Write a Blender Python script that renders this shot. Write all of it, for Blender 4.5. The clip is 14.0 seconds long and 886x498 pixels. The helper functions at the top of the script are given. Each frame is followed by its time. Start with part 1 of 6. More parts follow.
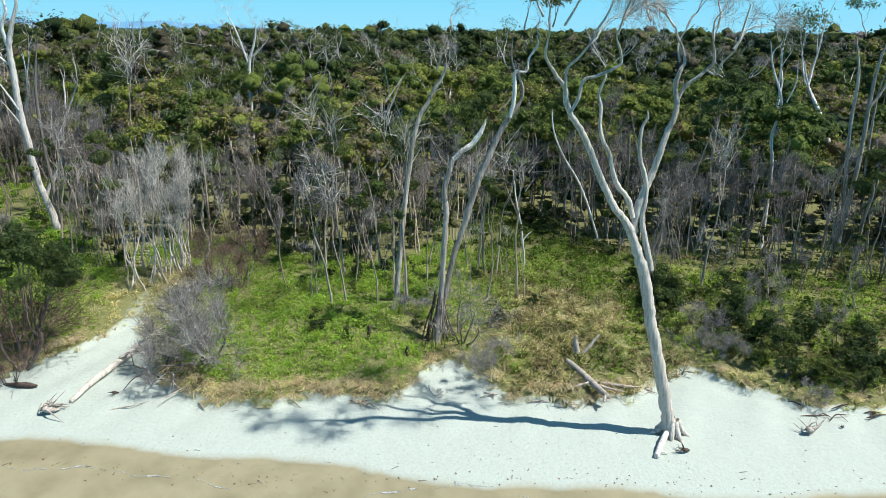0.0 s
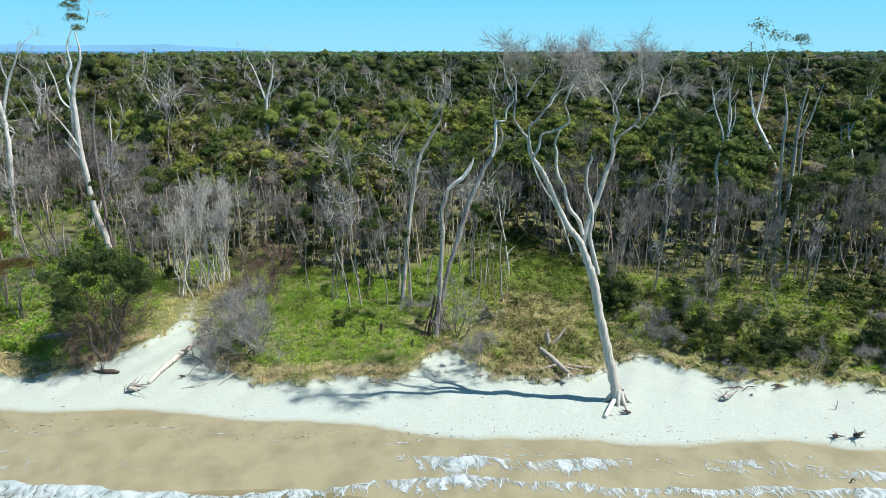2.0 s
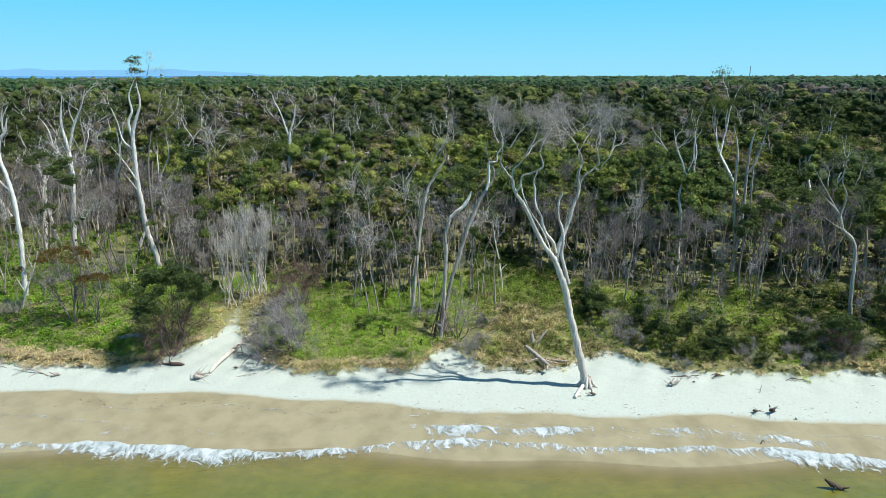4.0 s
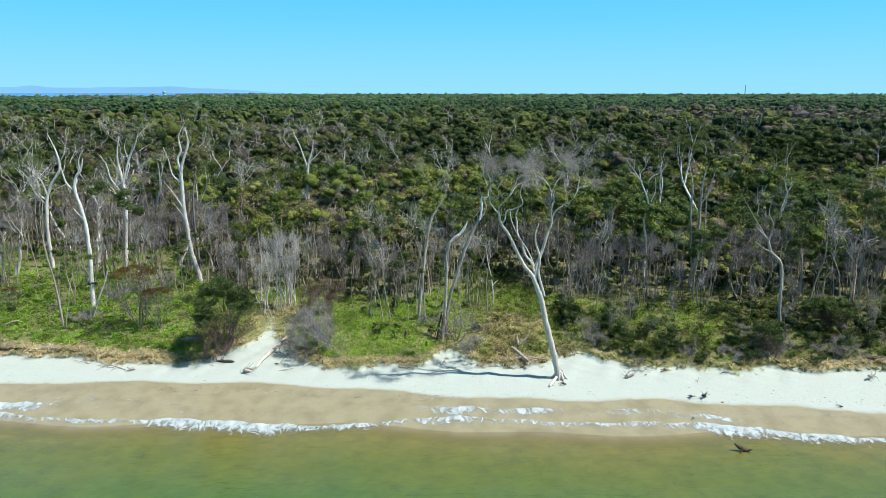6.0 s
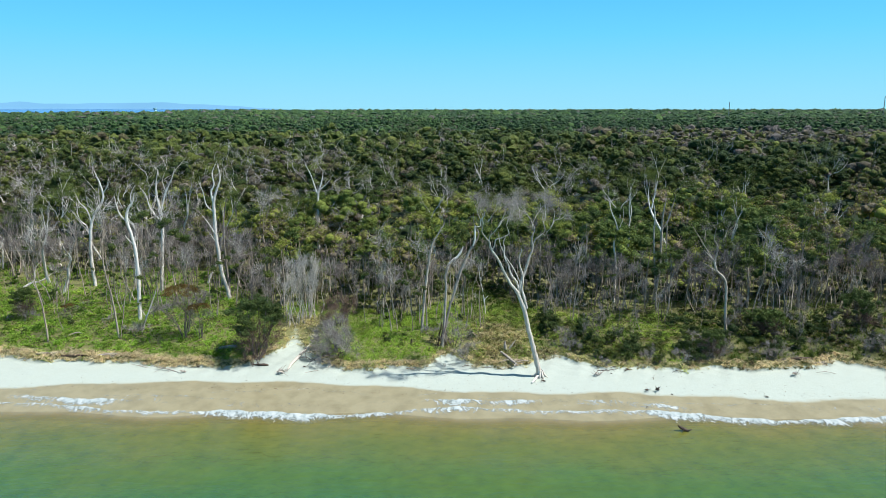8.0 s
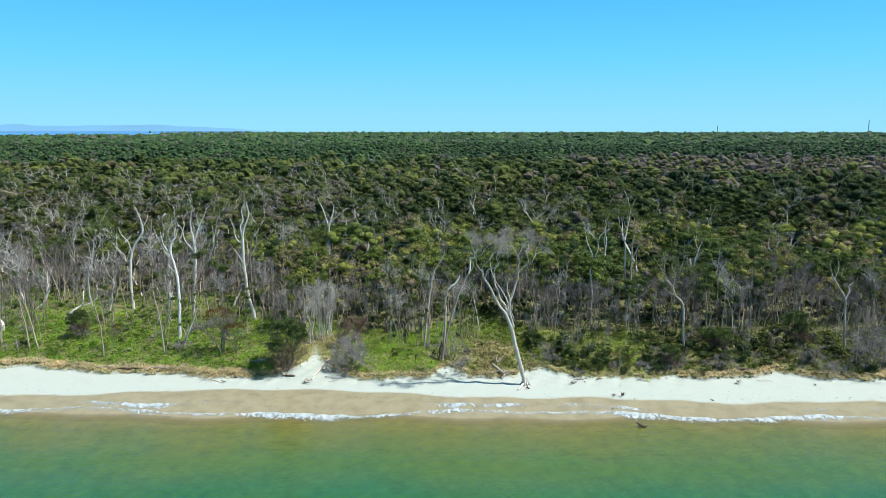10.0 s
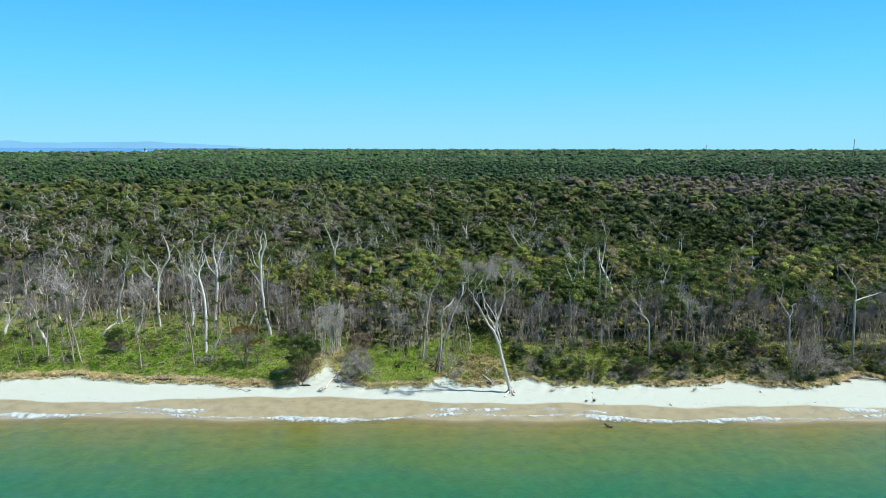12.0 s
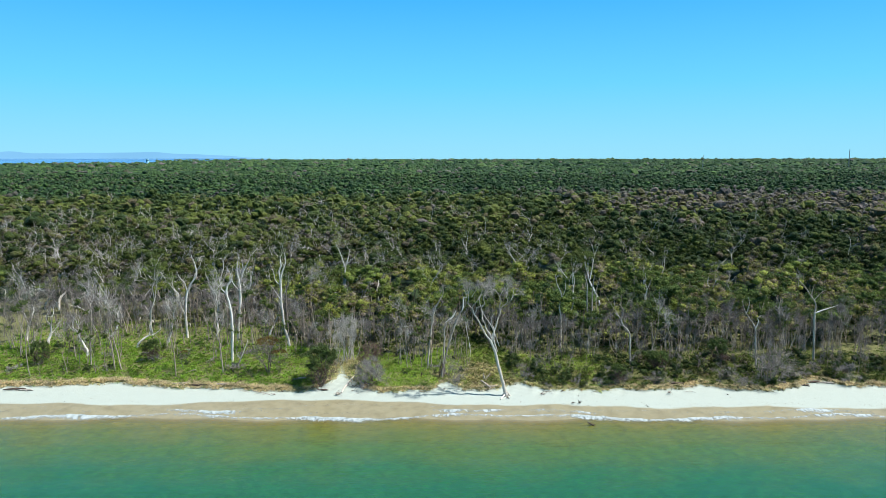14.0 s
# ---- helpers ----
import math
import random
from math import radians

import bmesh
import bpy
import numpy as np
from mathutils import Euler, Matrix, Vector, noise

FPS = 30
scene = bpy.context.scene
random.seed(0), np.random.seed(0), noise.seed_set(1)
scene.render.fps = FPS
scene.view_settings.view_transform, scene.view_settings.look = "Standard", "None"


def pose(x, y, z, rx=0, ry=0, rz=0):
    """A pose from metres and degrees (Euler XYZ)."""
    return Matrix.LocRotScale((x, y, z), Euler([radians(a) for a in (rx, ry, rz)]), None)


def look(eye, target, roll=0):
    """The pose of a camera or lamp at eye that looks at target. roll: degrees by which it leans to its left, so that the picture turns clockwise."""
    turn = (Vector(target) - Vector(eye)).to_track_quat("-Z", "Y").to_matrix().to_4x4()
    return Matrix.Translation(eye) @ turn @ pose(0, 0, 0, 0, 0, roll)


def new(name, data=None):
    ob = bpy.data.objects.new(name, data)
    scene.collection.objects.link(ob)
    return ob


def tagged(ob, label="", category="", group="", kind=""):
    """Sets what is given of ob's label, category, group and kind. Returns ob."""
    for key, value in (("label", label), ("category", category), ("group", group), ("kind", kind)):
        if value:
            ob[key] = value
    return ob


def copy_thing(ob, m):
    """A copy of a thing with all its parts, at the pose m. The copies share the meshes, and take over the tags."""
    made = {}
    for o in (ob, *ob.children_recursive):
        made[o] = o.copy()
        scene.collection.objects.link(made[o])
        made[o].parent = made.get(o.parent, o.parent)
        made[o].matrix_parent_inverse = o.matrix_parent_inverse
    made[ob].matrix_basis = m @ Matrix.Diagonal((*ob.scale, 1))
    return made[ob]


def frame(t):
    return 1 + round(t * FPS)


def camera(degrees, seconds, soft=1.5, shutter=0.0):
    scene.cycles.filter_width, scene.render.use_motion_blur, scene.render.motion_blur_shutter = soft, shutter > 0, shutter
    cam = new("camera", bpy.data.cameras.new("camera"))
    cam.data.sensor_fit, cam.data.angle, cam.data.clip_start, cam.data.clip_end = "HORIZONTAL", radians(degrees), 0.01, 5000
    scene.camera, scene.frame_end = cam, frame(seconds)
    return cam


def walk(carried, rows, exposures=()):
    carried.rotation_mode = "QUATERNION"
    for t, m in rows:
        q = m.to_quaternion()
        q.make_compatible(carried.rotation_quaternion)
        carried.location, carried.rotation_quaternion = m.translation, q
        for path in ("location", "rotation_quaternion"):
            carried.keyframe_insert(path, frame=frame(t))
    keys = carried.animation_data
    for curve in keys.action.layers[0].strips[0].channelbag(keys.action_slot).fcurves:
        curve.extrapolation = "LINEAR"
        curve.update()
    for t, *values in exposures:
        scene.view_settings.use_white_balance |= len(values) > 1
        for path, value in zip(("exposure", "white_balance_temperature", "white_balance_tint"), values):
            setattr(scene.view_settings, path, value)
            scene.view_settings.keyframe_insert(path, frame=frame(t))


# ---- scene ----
cam = camera(65.0, 14.0, soft=0.65)
PATH = [
    (0, (-0.166, 0.118, 17.802), (0.493, 19.204, 11.863), 0.46),
    (0.5, (-0.261, -2.122, 18.444), (0.400, 17.001, 12.625), 0.33),
    (1, (-0.372, -4.404, 19.049), (0.286, 14.756, 13.351), 0.22),
    (1.5, (-0.424, -6.793, 19.646), (0.284, 12.405, 14.084), 0.09),
    (2, (-0.500, -9.167, 20.196), (0.242, 10.070, 14.775), 0.02),
    (2.5, (-0.631, -11.559, 20.746), (0.119, 7.721, 15.479), 0.05),
    (3, (-0.813, -13.948, 21.273), (-0.102, 5.376, 16.168), 0.06),
    (5.5, (-1.090, -29.243, 25.129), (-0.452, -9.751, 20.696), -0.11),
    (6, (-1.577, -32.321, 26.025), (-0.892, -12.811, 21.678), 0.02),
    (6.5, (-2.086, -35.408, 26.922), (-1.300, -15.885, 22.652), -0.00),
    (7, (-2.439, -38.585, 27.865), (-1.623, -19.045, 23.680), 0.02),
    (7.5, (-2.798, -41.989, 28.817), (-1.903, -22.429, 24.744), 0.02),
    (8, (-3.244, -45.521, 29.768), (-2.265, -25.938, 25.825), -0.03),
    (10.5, (-5.302, -63.902, 34.739), (-4.056, -44.205, 31.502), 0.08),
    (11, (-5.617, -67.466, 35.719), (-4.283, -47.760, 32.575), 0.12),
    (11.5, (-5.964, -71.030, 36.735), (-4.566, -51.306, 33.734), 0.09),
    (12, (-6.343, -74.621, 37.749), (-4.961, -54.879, 34.862), 0.09),
    (12.5, (-6.736, -78.221, 38.726), (-5.344, -58.463, 35.958), 0.09),
    (13, (-7.126, -81.729, 39.687), (-5.736, -61.955, 37.031), 0.09),
    (13.5, (-7.501, -85.046, 40.650), (-6.112, -65.268, 38.020), -0.05),
    (14, (-7.793, -88.187, 41.587), (-6.403, -68.410, 38.957), -0.06),
]
walk(cam, [(t, look(eye, target, roll)) for t, eye, target, roll in PATH], exposures=((0.0, 0.62), (14.0, 0.62)))

# ---- light ----
SUN_ELEVATION, SUN_AZIMUTH = 58.0, 104.0   # azimuth clockwise from +y
world = bpy.data.worlds.new("sky")
scene.world = world
world.use_nodes = True
wn = world.node_tree.nodes
wl = world.node_tree.links
sky = wn.new("ShaderNodeTexSky")
sky.sky_type = "NISHITA"
sky.sun_disc = False
sky.sun_elevation, sky.sun_rotation = radians(SUN_ELEVATION), radians(SUN_AZIMUTH)
sky.air_density, sky.dust_density, sky.ozone_density, sky.altitude = 1.0, 0.2, 2.0, 50
wn["Background"].inputs["Strength"].default_value = 0.086
up = wn.new("ShaderNodeSeparateXYZ")
wl.new(wn.new("ShaderNodeTexCoord").outputs["Generated"], up.inputs[0])
tone = wn.new("ShaderNodeValToRGB")
for el, (at, c) in zip([tone.color_ramp.elements[0], tone.color_ramp.elements[1], tone.color_ramp.elements.new(0.1), tone.color_ramp.elements.new(0.22)],
                       ((0.0, (2.2, 5.8, 7.7)), (1.0, (1.1, 1.9, 3.2)), (0.1, (1.05, 5.1, 7.9)), (0.22, (0.36, 3.6, 7.8)))):
    el.position, el.color = at, (*c, 1)
wl.new(up.outputs[2], tone.inputs[0])
clear = wn.new("ShaderNodeMix")
clear.data_type = "RGBA"
clear.inputs[0].default_value = 0.94
wl.new(sky.outputs[0], clear.inputs[6])
wl.new(tone.outputs[0], clear.inputs[7])
wl.new(clear.outputs[2], wn["Background"].inputs["Color"])
sun_data = bpy.data.lights.new("sun", "SUN")
sun_data.energy, sun_data.angle, sun_data.color = 4.8, radians(0.53), (1.0, 0.965, 0.9)
sun = new("sun", sun_data)
_e, _a = radians(SUN_ELEVATION), radians(SUN_AZIMUTH)
SUN_DIR = Vector((math.sin(_a) * math.cos(_e), math.cos(_a) * math.cos(_e), math.sin(_e)))
sun.matrix_world = look(SUN_DIR * 100, (0, 0, 0))


# ---- mesh helpers ----
def mesh_of(name, verts, faces, material, smooth=False, attrs=()):
    """One mesh from arrays; all faces have the same number of corners."""
    verts, faces = np.asarray(verts, np.float32), np.asarray(faces, np.int32)
    k = faces.shape[1]
    me = bpy.data.meshes.new(name)
    me.vertices.add(len(verts))
    me.vertices.foreach_set("co", verts.ravel())
    me.loops.add(faces.size)
    me.loops.foreach_set("vertex_index", faces.ravel())
    me.polygons.add(len(faces))
    me.polygons.foreach_set("loop_start", np.arange(0, faces.size, k, dtype=np.int32))
    me.polygons.foreach_set("use_smooth", np.full(len(faces), smooth))
    for key, values in attrs:
        at = me.attributes.new(key, "FLOAT", "POINT")
        at.data.foreach_set("value", np.asarray(values, np.float32))
    me.materials.append(material)
    me.update(calc_edges=True)
    return me


class Geo:
    """Collects pieces of quads (or triangles) with a tint for each vertex."""

    def __init__(self):
        self.v, self.f, self.t, self.n = [], [], [], 0

    def add(self, v, f, tint=0.5):
        v = np.asarray(v, float)
        self.v.append(v)
        self.f.append(np.asarray(f, int) + self.n)
        self.t.append(np.broadcast_to(np.asarray(tint, float), (len(v),)))
        self.n += len(v)
        return self

    def mesh(self, name, material, smooth=False):
        if len({f.shape[1] for f in self.f}) > 1:
            self.f = [f if f.shape[1] == 3 else np.concatenate([f[:, (0, 1, 2)], f[:, (0, 2, 3)]]) for f in self.f]
        return mesh_of(name, np.concatenate(self.v), np.concatenate(self.f), material, smooth,
                       (("tint", np.concatenate(self.t)),))


def part(name, geo, material, parent=None, label="", smooth=False):
    """One mesh object from a Geo or a bmesh, under a thing or a part."""
    if isinstance(geo, Geo):
        me = geo.mesh(name, material, smooth)
    elif isinstance(geo, bpy.types.Mesh):
        me = geo
    else:
        me = bpy.data.meshes.new(name)
        geo.to_mesh(me)
        geo.free()
        me.materials.append(material)
        if smooth:
            me.polygons.foreach_set("use_smooth", np.full(len(me.polygons), True))
    ob = new(name, me)
    ob.parent = parent
    return tagged(ob, label) if label else ob


def unit(v):
    v = np.asarray(v, float)
    return v / (np.linalg.norm(v, axis=-1, keepdims=True) + 1e-9)


def tube(geo, pts, radii, sides=6, tint=0.5):
    """A tapered round limb along a line of points, closed by a small end."""
    pts = np.asarray(pts, float)
    radii = np.asarray(radii, float)
    tan = unit(np.gradient(pts, axis=0))
    ref = np.array((0.31, 0.87, 0.12)) if abs(tan[0][1]) < 0.8 else np.array((0.9, 0.1, 0.2))
    a = unit(np.cross(tan, ref))
    b = np.cross(tan, a)
    ang = np.arange(sides) * 2 * np.pi / sides
    ring = pts[:, None] + radii[:, None, None] * (np.cos(ang)[:, None] * a[:, None] + np.sin(ang)[:, None] * b[:, None])
    m = len(pts)
    i, j = np.meshgrid(np.arange(m - 1), np.arange(sides), indexing="ij")
    q = np.stack([i * sides + j, i * sides + (j + 1) % sides, (i + 1) * sides + (j + 1) % sides, (i + 1) * sides + j], -1)
    geo.add(ring.reshape(-1, 3), q.reshape(-1, 4), tint)


def bend(pts, n=4):
    """A smooth line (Catmull-Rom) through rows of x, y, z, r."""
    p = np.asarray(pts, float)
    p = np.vstack([2 * p[0] - p[1], p, 2 * p[-1] - p[-2]])
    out = []
    for k in range(1, len(p) - 2):
        for t in np.arange(n) / n:
            out.append(0.5 * (2 * p[k] + (p[k + 1] - p[k - 1]) * t + (2 * p[k - 1] - 5 * p[k] + 4 * p[k + 1] - p[k + 2]) * t * t
                              + (3 * p[k] - p[k - 1] - 3 * p[k + 1] + p[k + 2]) * t ** 3))
    out.append(p[-2])
    out = np.array(out)
    return out[:, :3], np.maximum(out[:, 3], 0.004)


def ribbons(geo, start, way, length, width, rng, tint=0.5, flat=False):
    """Thin flat twigs or blades, each one quad with a narrow tip."""
    start, way = np.asarray(start, float), unit(way)
    n = len(start)
    length = np.broadcast_to(length, (n,))[:, None]
    side = unit(np.cross(way, np.array((0, 0, 1.0)) + rng.normal(size=(n, 3)) * 0.35 if flat else rng.normal(size=(n, 3)))) * np.broadcast_to(width, (n,))[:, None] / 2
    end = start + way * length
    v = np.stack([start - side, start + side, end + side * 0.35, end - side * 0.35], 1).reshape(-1, 3)
    f = np.arange(4 * n).reshape(-1, 4)
    geo.add(v, f, np.repeat(np.broadcast_to(tint, (n,)), 4))


def leaves(geo, centre, normal, size, rng, tint=0.5):
    """Leaf sprays: bent little quads about their centres, facing roughly along their normals."""
    centre = np.asarray(centre, float)
    n = len(centre)
    nor = unit(unit(normal) + rng.normal(size=(n, 3)) * 0.4)
    a = unit(np.cross(nor, rng.normal(size=(n, 3))))
    b = np.cross(nor, a)
    s = np.broadcast_to(size, (n,))[:, None] * rng.uniform(0.55, 1.25, (n, 1))
    w = s * rng.uniform(0.35, 0.75, (n, 1))
    sag = nor * s * 0.22
    v = np.stack([centre - a * s - sag, centre + b * w + sag * 0.5, centre + a * s - sag, centre - b * w + sag * 0.5], 1).reshape(-1, 3)
    geo.add(v, np.arange(4 * n).reshape(-1, 4), np.repeat(np.broadcast_to(tint, (n,)), 4))


def ball(level):
    """Corners and triangles of an icosphere."""
    bm = bmesh.new()
    bmesh.ops.create_icosphere(bm, subdivisions=level, radius=1)
    v = np.array([q.co[:] for q in bm.verts])
    f = np.array([[q.index for q in c.verts] for c in bm.faces])
    bm.free()
    return v, f


BALLS = {1: ball(1), 2: ball(2)}


def puffs(geo, centre, radius, rng, tint, level=2, flat=0.7):
    """Lumpy leaf masses, the solid inside of a crown, each of its own uneven shape."""
    v, f = BALLS[level]
    centre = np.asarray(centre, float).reshape(-1, 3)
    n = len(centre)
    a = unit(rng.normal(size=(n, 4, 3)))
    ph = rng.uniform(0, 6.3, (n, 4, 1))
    lump = 1 + 0.11 * np.sin(3.2 * np.einsum("nkc,vc->nkv", a, v) + ph).sum(1) + (0.16 if level == 1 else 0.07) * rng.normal(size=(n, len(v)))
    q = centre[:, None] + v[None] * (np.broadcast_to(radius, (n,))[:, None] * lump)[..., None] * np.array((1, 1, flat))
    ff = (f[None] + (np.arange(n) * len(v))[:, None, None]).reshape(-1, 3)
    geo.add(q.reshape(-1, 3), ff, np.repeat(np.broadcast_to(tint, (n,)), len(v)))


def puff_points(rng, centre, radius, n, flat=0.75, top=-0.25):
    """Points and outward ways on the upper part of a lumpy ball of foliage."""
    d = unit(rng.normal(size=(n, 3)))
    d[:, 2] = np.where(d[:, 2] < top, -d[:, 2] * rng.uniform(0.2, 1, n), d[:, 2])
    r = radius * rng.uniform(0.5, 1.08, n)[:, None]
    return np.asarray(centre) + d * r * (1, 1, flat), d


def grow(rng, p, way, length, r, depth, limbs, tips, wander=0.22, lift=0.15, split=(2, 3), spread=0.6, segs=4, ratio=0.72):
    """A branching limb; limbs collects lines of points with radii, tips the ends and their ways."""
    p, way = np.asarray(p, float), unit(way)
    pts, rad = [p], [r]
    for k in range(segs):
        way = unit(way + rng.normal(size=3) * wander + np.array((0, 0, lift * 0.5)))
        p = p + way * length / segs
        pts.append(p)
        rad.append(r * (1 - 0.45 * (k + 1) / segs))
    limbs.append((np.array(pts), np.array(rad), depth))
    if depth == 0:
        tips.append((p, way))
        return
    count = rng.integers(split[0], split[1] + 1)
    for c in range(count):
        w = unit(way + unit(np.cross(way, rng.normal(size=3))) * spread * rng.uniform(0.6, 1.3) + np.array((0, 0, lift)))
        at = pts[-1] if c < 2 else pts[rng.integers(segs // 2, segs)]
        grow(rng, at, w, length * ratio * rng.uniform(0.75, 1.2), rad[-1] * rng.uniform(0.62, 0.85), depth - 1, limbs, tips,
             wander, lift, split, spread, segs, ratio)


# ---- materials ----
def nodes_of(name, rough=0.8, spec=0.3):
    m = bpy.data.materials.new(name)
    m.use_nodes = True
    n, l = m.node_tree.nodes, m.node_tree.links
    b = n["Principled BSDF"]
    b.inputs["Roughness"].default_value = rough
    b.inputs["Specular IOR Level"].default_value = spec
    return m, n, l, b


def ramp(n, l, source, stops):
    r = n.new("ShaderNodeValToRGB")
    e = r.color_ramp.elements
    while len(e) < len(stops):
        e.new(0.5)
    for el, (at, c) in zip(e, stops):
        el.position, el.color = at, (*c, 1)
    l.new(source, r.inputs[0])
    return r.outputs[0]


def noise_of(n, l, scale, detail=3.0, coord=None, rough=0.55):
    t = n.new("ShaderNodeTexNoise")
    t.inputs["Scale"].default_value, t.inputs["Detail"].default_value, t.inputs["Roughness"].default_value = scale, detail, rough
    if coord is not None:
        l.new(coord, t.inputs["Vector"])
    return t.outputs[0]


def maths(n, l, op, a, b=0.0, c=0.0, clamp=False):
    m = n.new("ShaderNodeMath")
    m.operation, m.use_clamp = op, clamp
    for k, v in enumerate((a, b, c)):
        if isinstance(v, (int, float)):
            m.inputs[k].default_value = v
        else:
            l.new(v, m.inputs[k])
    return m.outputs[0]


def blend(n, l, fac, a, b, mode="MIX"):
    m = n.new("ShaderNodeMix")
    m.data_type, m.blend_type = "RGBA", mode
    for sock, v in ((m.inputs[0], fac), (m.inputs[6], a), (m.inputs[7], b)):
        if isinstance(v, (int, float)):
            sock.default_value = v
        elif isinstance(v, tuple):
            sock.default_value = (*v, 1)
        else:
            l.new(v, sock)
    return m.outputs[2]


def bump(n, l, b, height, strength, distance):
    k = n.new("ShaderNodeBump")
    k.inputs["Strength"].default_value, k.inputs["Distance"].default_value = strength, distance
    l.new(height, k.inputs["Height"])
    l.new(k.outputs[0], b.inputs["Normal"])


def attr(n, name):
    a = n.new("ShaderNodeAttribute")
    a.attribute_name = name
    return a.outputs["Fac"]


def place(n):
    return n.new("ShaderNodeNewGeometry").outputs["Position"]


def bark(name, light, mid, dark, patch=1.2):
    m, n, l, b = nodes_of(name, 0.75, 0.25)
    co = n.new("ShaderNodeTexCoord").outputs["Object"]
    mp = n.new("ShaderNodeMapping")
    mp.inputs["Scale"].default_value = (1, 1, 0.22)
    l.new(co, mp.inputs["Vector"])
    big = noise_of(n, l, patch, 3, mp.outputs[0])
    mp2 = n.new("ShaderNodeMapping")
    mp2.inputs["Scale"].default_value = (1, 1, 0.07)
    l.new(co, mp2.inputs["Vector"])
    fine = noise_of(n, l, 11, 5, mp2.outputs[0], 0.7)
    c = ramp(n, l, big, ((0.3, dark), (0.46, mid), (0.58, light)))
    c = blend(n, l, 0.6, c, ramp(n, l, fine, ((0.4, dark), (0.5, mid), (0.62, light))))
    c = blend(n, l, 1.0, c, ramp(n, l, noise_of(n, l, 40, 3, co), ((0.3, (0.8, 0.8, 0.8)), (0.7, (1.1, 1.1, 1.1)))), "MULTIPLY")
    info = n.new("ShaderNodeObjectInfo")
    c = blend(n, l, 1.0, c, ramp(n, l, info.outputs["Random"], ((0, (0.82, 0.8, 0.79)), (1, (1, 1, 1)))), "MULTIPLY")
    l.new(c, b.inputs["Base Color"])
    bump(n, l, b, fine, 0.8, 0.05)
    return m


def foliage(name, stops, gloss=0.65, shift=0.35, relief=1.0, through_light=0.3, gaps=0.0, grain=3.2):
    """Leaf colours: the tint of each crown chooses along the ramp, each leaf varies about it."""
    m, n, l, b = nodes_of(name, gloss, 0.12)
    g = n.new("ShaderNodeNewGeometry")
    isl = g.outputs["Random Per Island"]
    t = maths(n, l, "ADD", attr(n, "tint"), maths(n, l, "MULTIPLY", maths(n, l, "SUBTRACT", isl, 0.5), shift), 0, True)
    c = ramp(n, l, t, stops)
    patch = noise_of(n, l, 0.35, 2, g.outputs["Position"])
    c = blend(n, l, 1.0, c, ramp(n, l, patch, ((0.3, (0.7, 0.72, 0.7)), (0.7, (1.15, 1.12, 1.0)))), "MULTIPLY")
    # fine noise multiplies the colour, painting small shaded gaps among leaves
    leafy = noise_of(n, l, grain, 5, g.outputs["Position"], 0.75)
    c = blend(n, l, 1.0, c, ramp(n, l, leafy, ((0.34, (0.62, 0.64, 0.64)), (0.5, (1.0, 1.0, 1.0)), (0.66, (1.32, 1.3, 1.2)))), "MULTIPLY")
    l.new(c, b.inputs["Base Color"])
    if relief:
        bump(n, l, b, leafy, relief, 0.6)
    tr = n.new("ShaderNodeBsdfTranslucent")
    l.new(c, tr.inputs["Color"])
    mx = n.new("ShaderNodeMixShader")
    mx.inputs[0].default_value = through_light
    l.new(b.outputs[0], mx.inputs[1])
    l.new(tr.outputs[0], mx.inputs[2])
    out = mx.outputs[0]
    if gaps:
        holes = n.new("ShaderNodeMixShader")
        l.new(ramp(n, l, noise_of(n, l, gaps, 3, g.outputs["Position"], 0.6), ((0.45, (0, 0, 0)), (0.49, (1, 1, 1)))), holes.inputs[0])
        l.new(n.new("ShaderNodeBsdfTransparent").outputs[0], holes.inputs[1])
        l.new(out, holes.inputs[2])
        out = holes.outputs[0]
    l.new(out, n["Material Output"].inputs["Surface"])
    return m


BARK_WHITE = bark("white_gum_bark", (0.85, 0.825, 0.775), (0.72, 0.685, 0.63), (0.27, 0.245, 0.22))
BARK_GUM = bark("grey_white_gum_bark", (0.74, 0.7, 0.63), (0.58, 0.535, 0.47), (0.26, 0.23, 0.2), 1.4)
BARK_MOTTLED = bark("mottled_grey_bark", (0.6, 0.55, 0.49), (0.4, 0.355, 0.31), (0.15, 0.125, 0.1), 1.6)
BARK_STREAKED = bark("streaked_pale_bark", (0.66, 0.6, 0.52), (0.43, 0.38, 0.32), (0.14, 0.115, 0.09), 1.6)
BARK_PALE = bark("pale_paperbark", (0.54, 0.475, 0.39), (0.4, 0.345, 0.28), (0.14, 0.115, 0.09), 2.0)
BARK_GREY = bark("grey_bark", (0.3, 0.26, 0.235), (0.19, 0.162, 0.142), (0.07, 0.057, 0.05), 2.0)
DRIFT = bark("weathered_driftwood", (0.56, 0.51, 0.45), (0.37, 0.325, 0.28), (0.11, 0.088, 0.072), 3.0)
WET_WOOD = bark("dark_wet_wood", (0.13, 0.09, 0.07), (0.07, 0.05, 0.04), (0.025, 0.018, 0.014), 4.0)
TWIG = foliage("grey_twigs", ((0.0, (0.145, 0.124, 0.13)), (0.5, (0.31, 0.287, 0.295)), (1.0, (0.57, 0.55, 0.545))), 0.85, 0.5, 0.0, 0.15)
TWIG_RED = foliage("reddish_twigs", ((0.0, (0.12, 0.08, 0.072)), (0.6, (0.2, 0.14, 0.122)), (1.0, (0.27, 0.2, 0.15))), 0.85, 0.5, 0.0, 0.15)
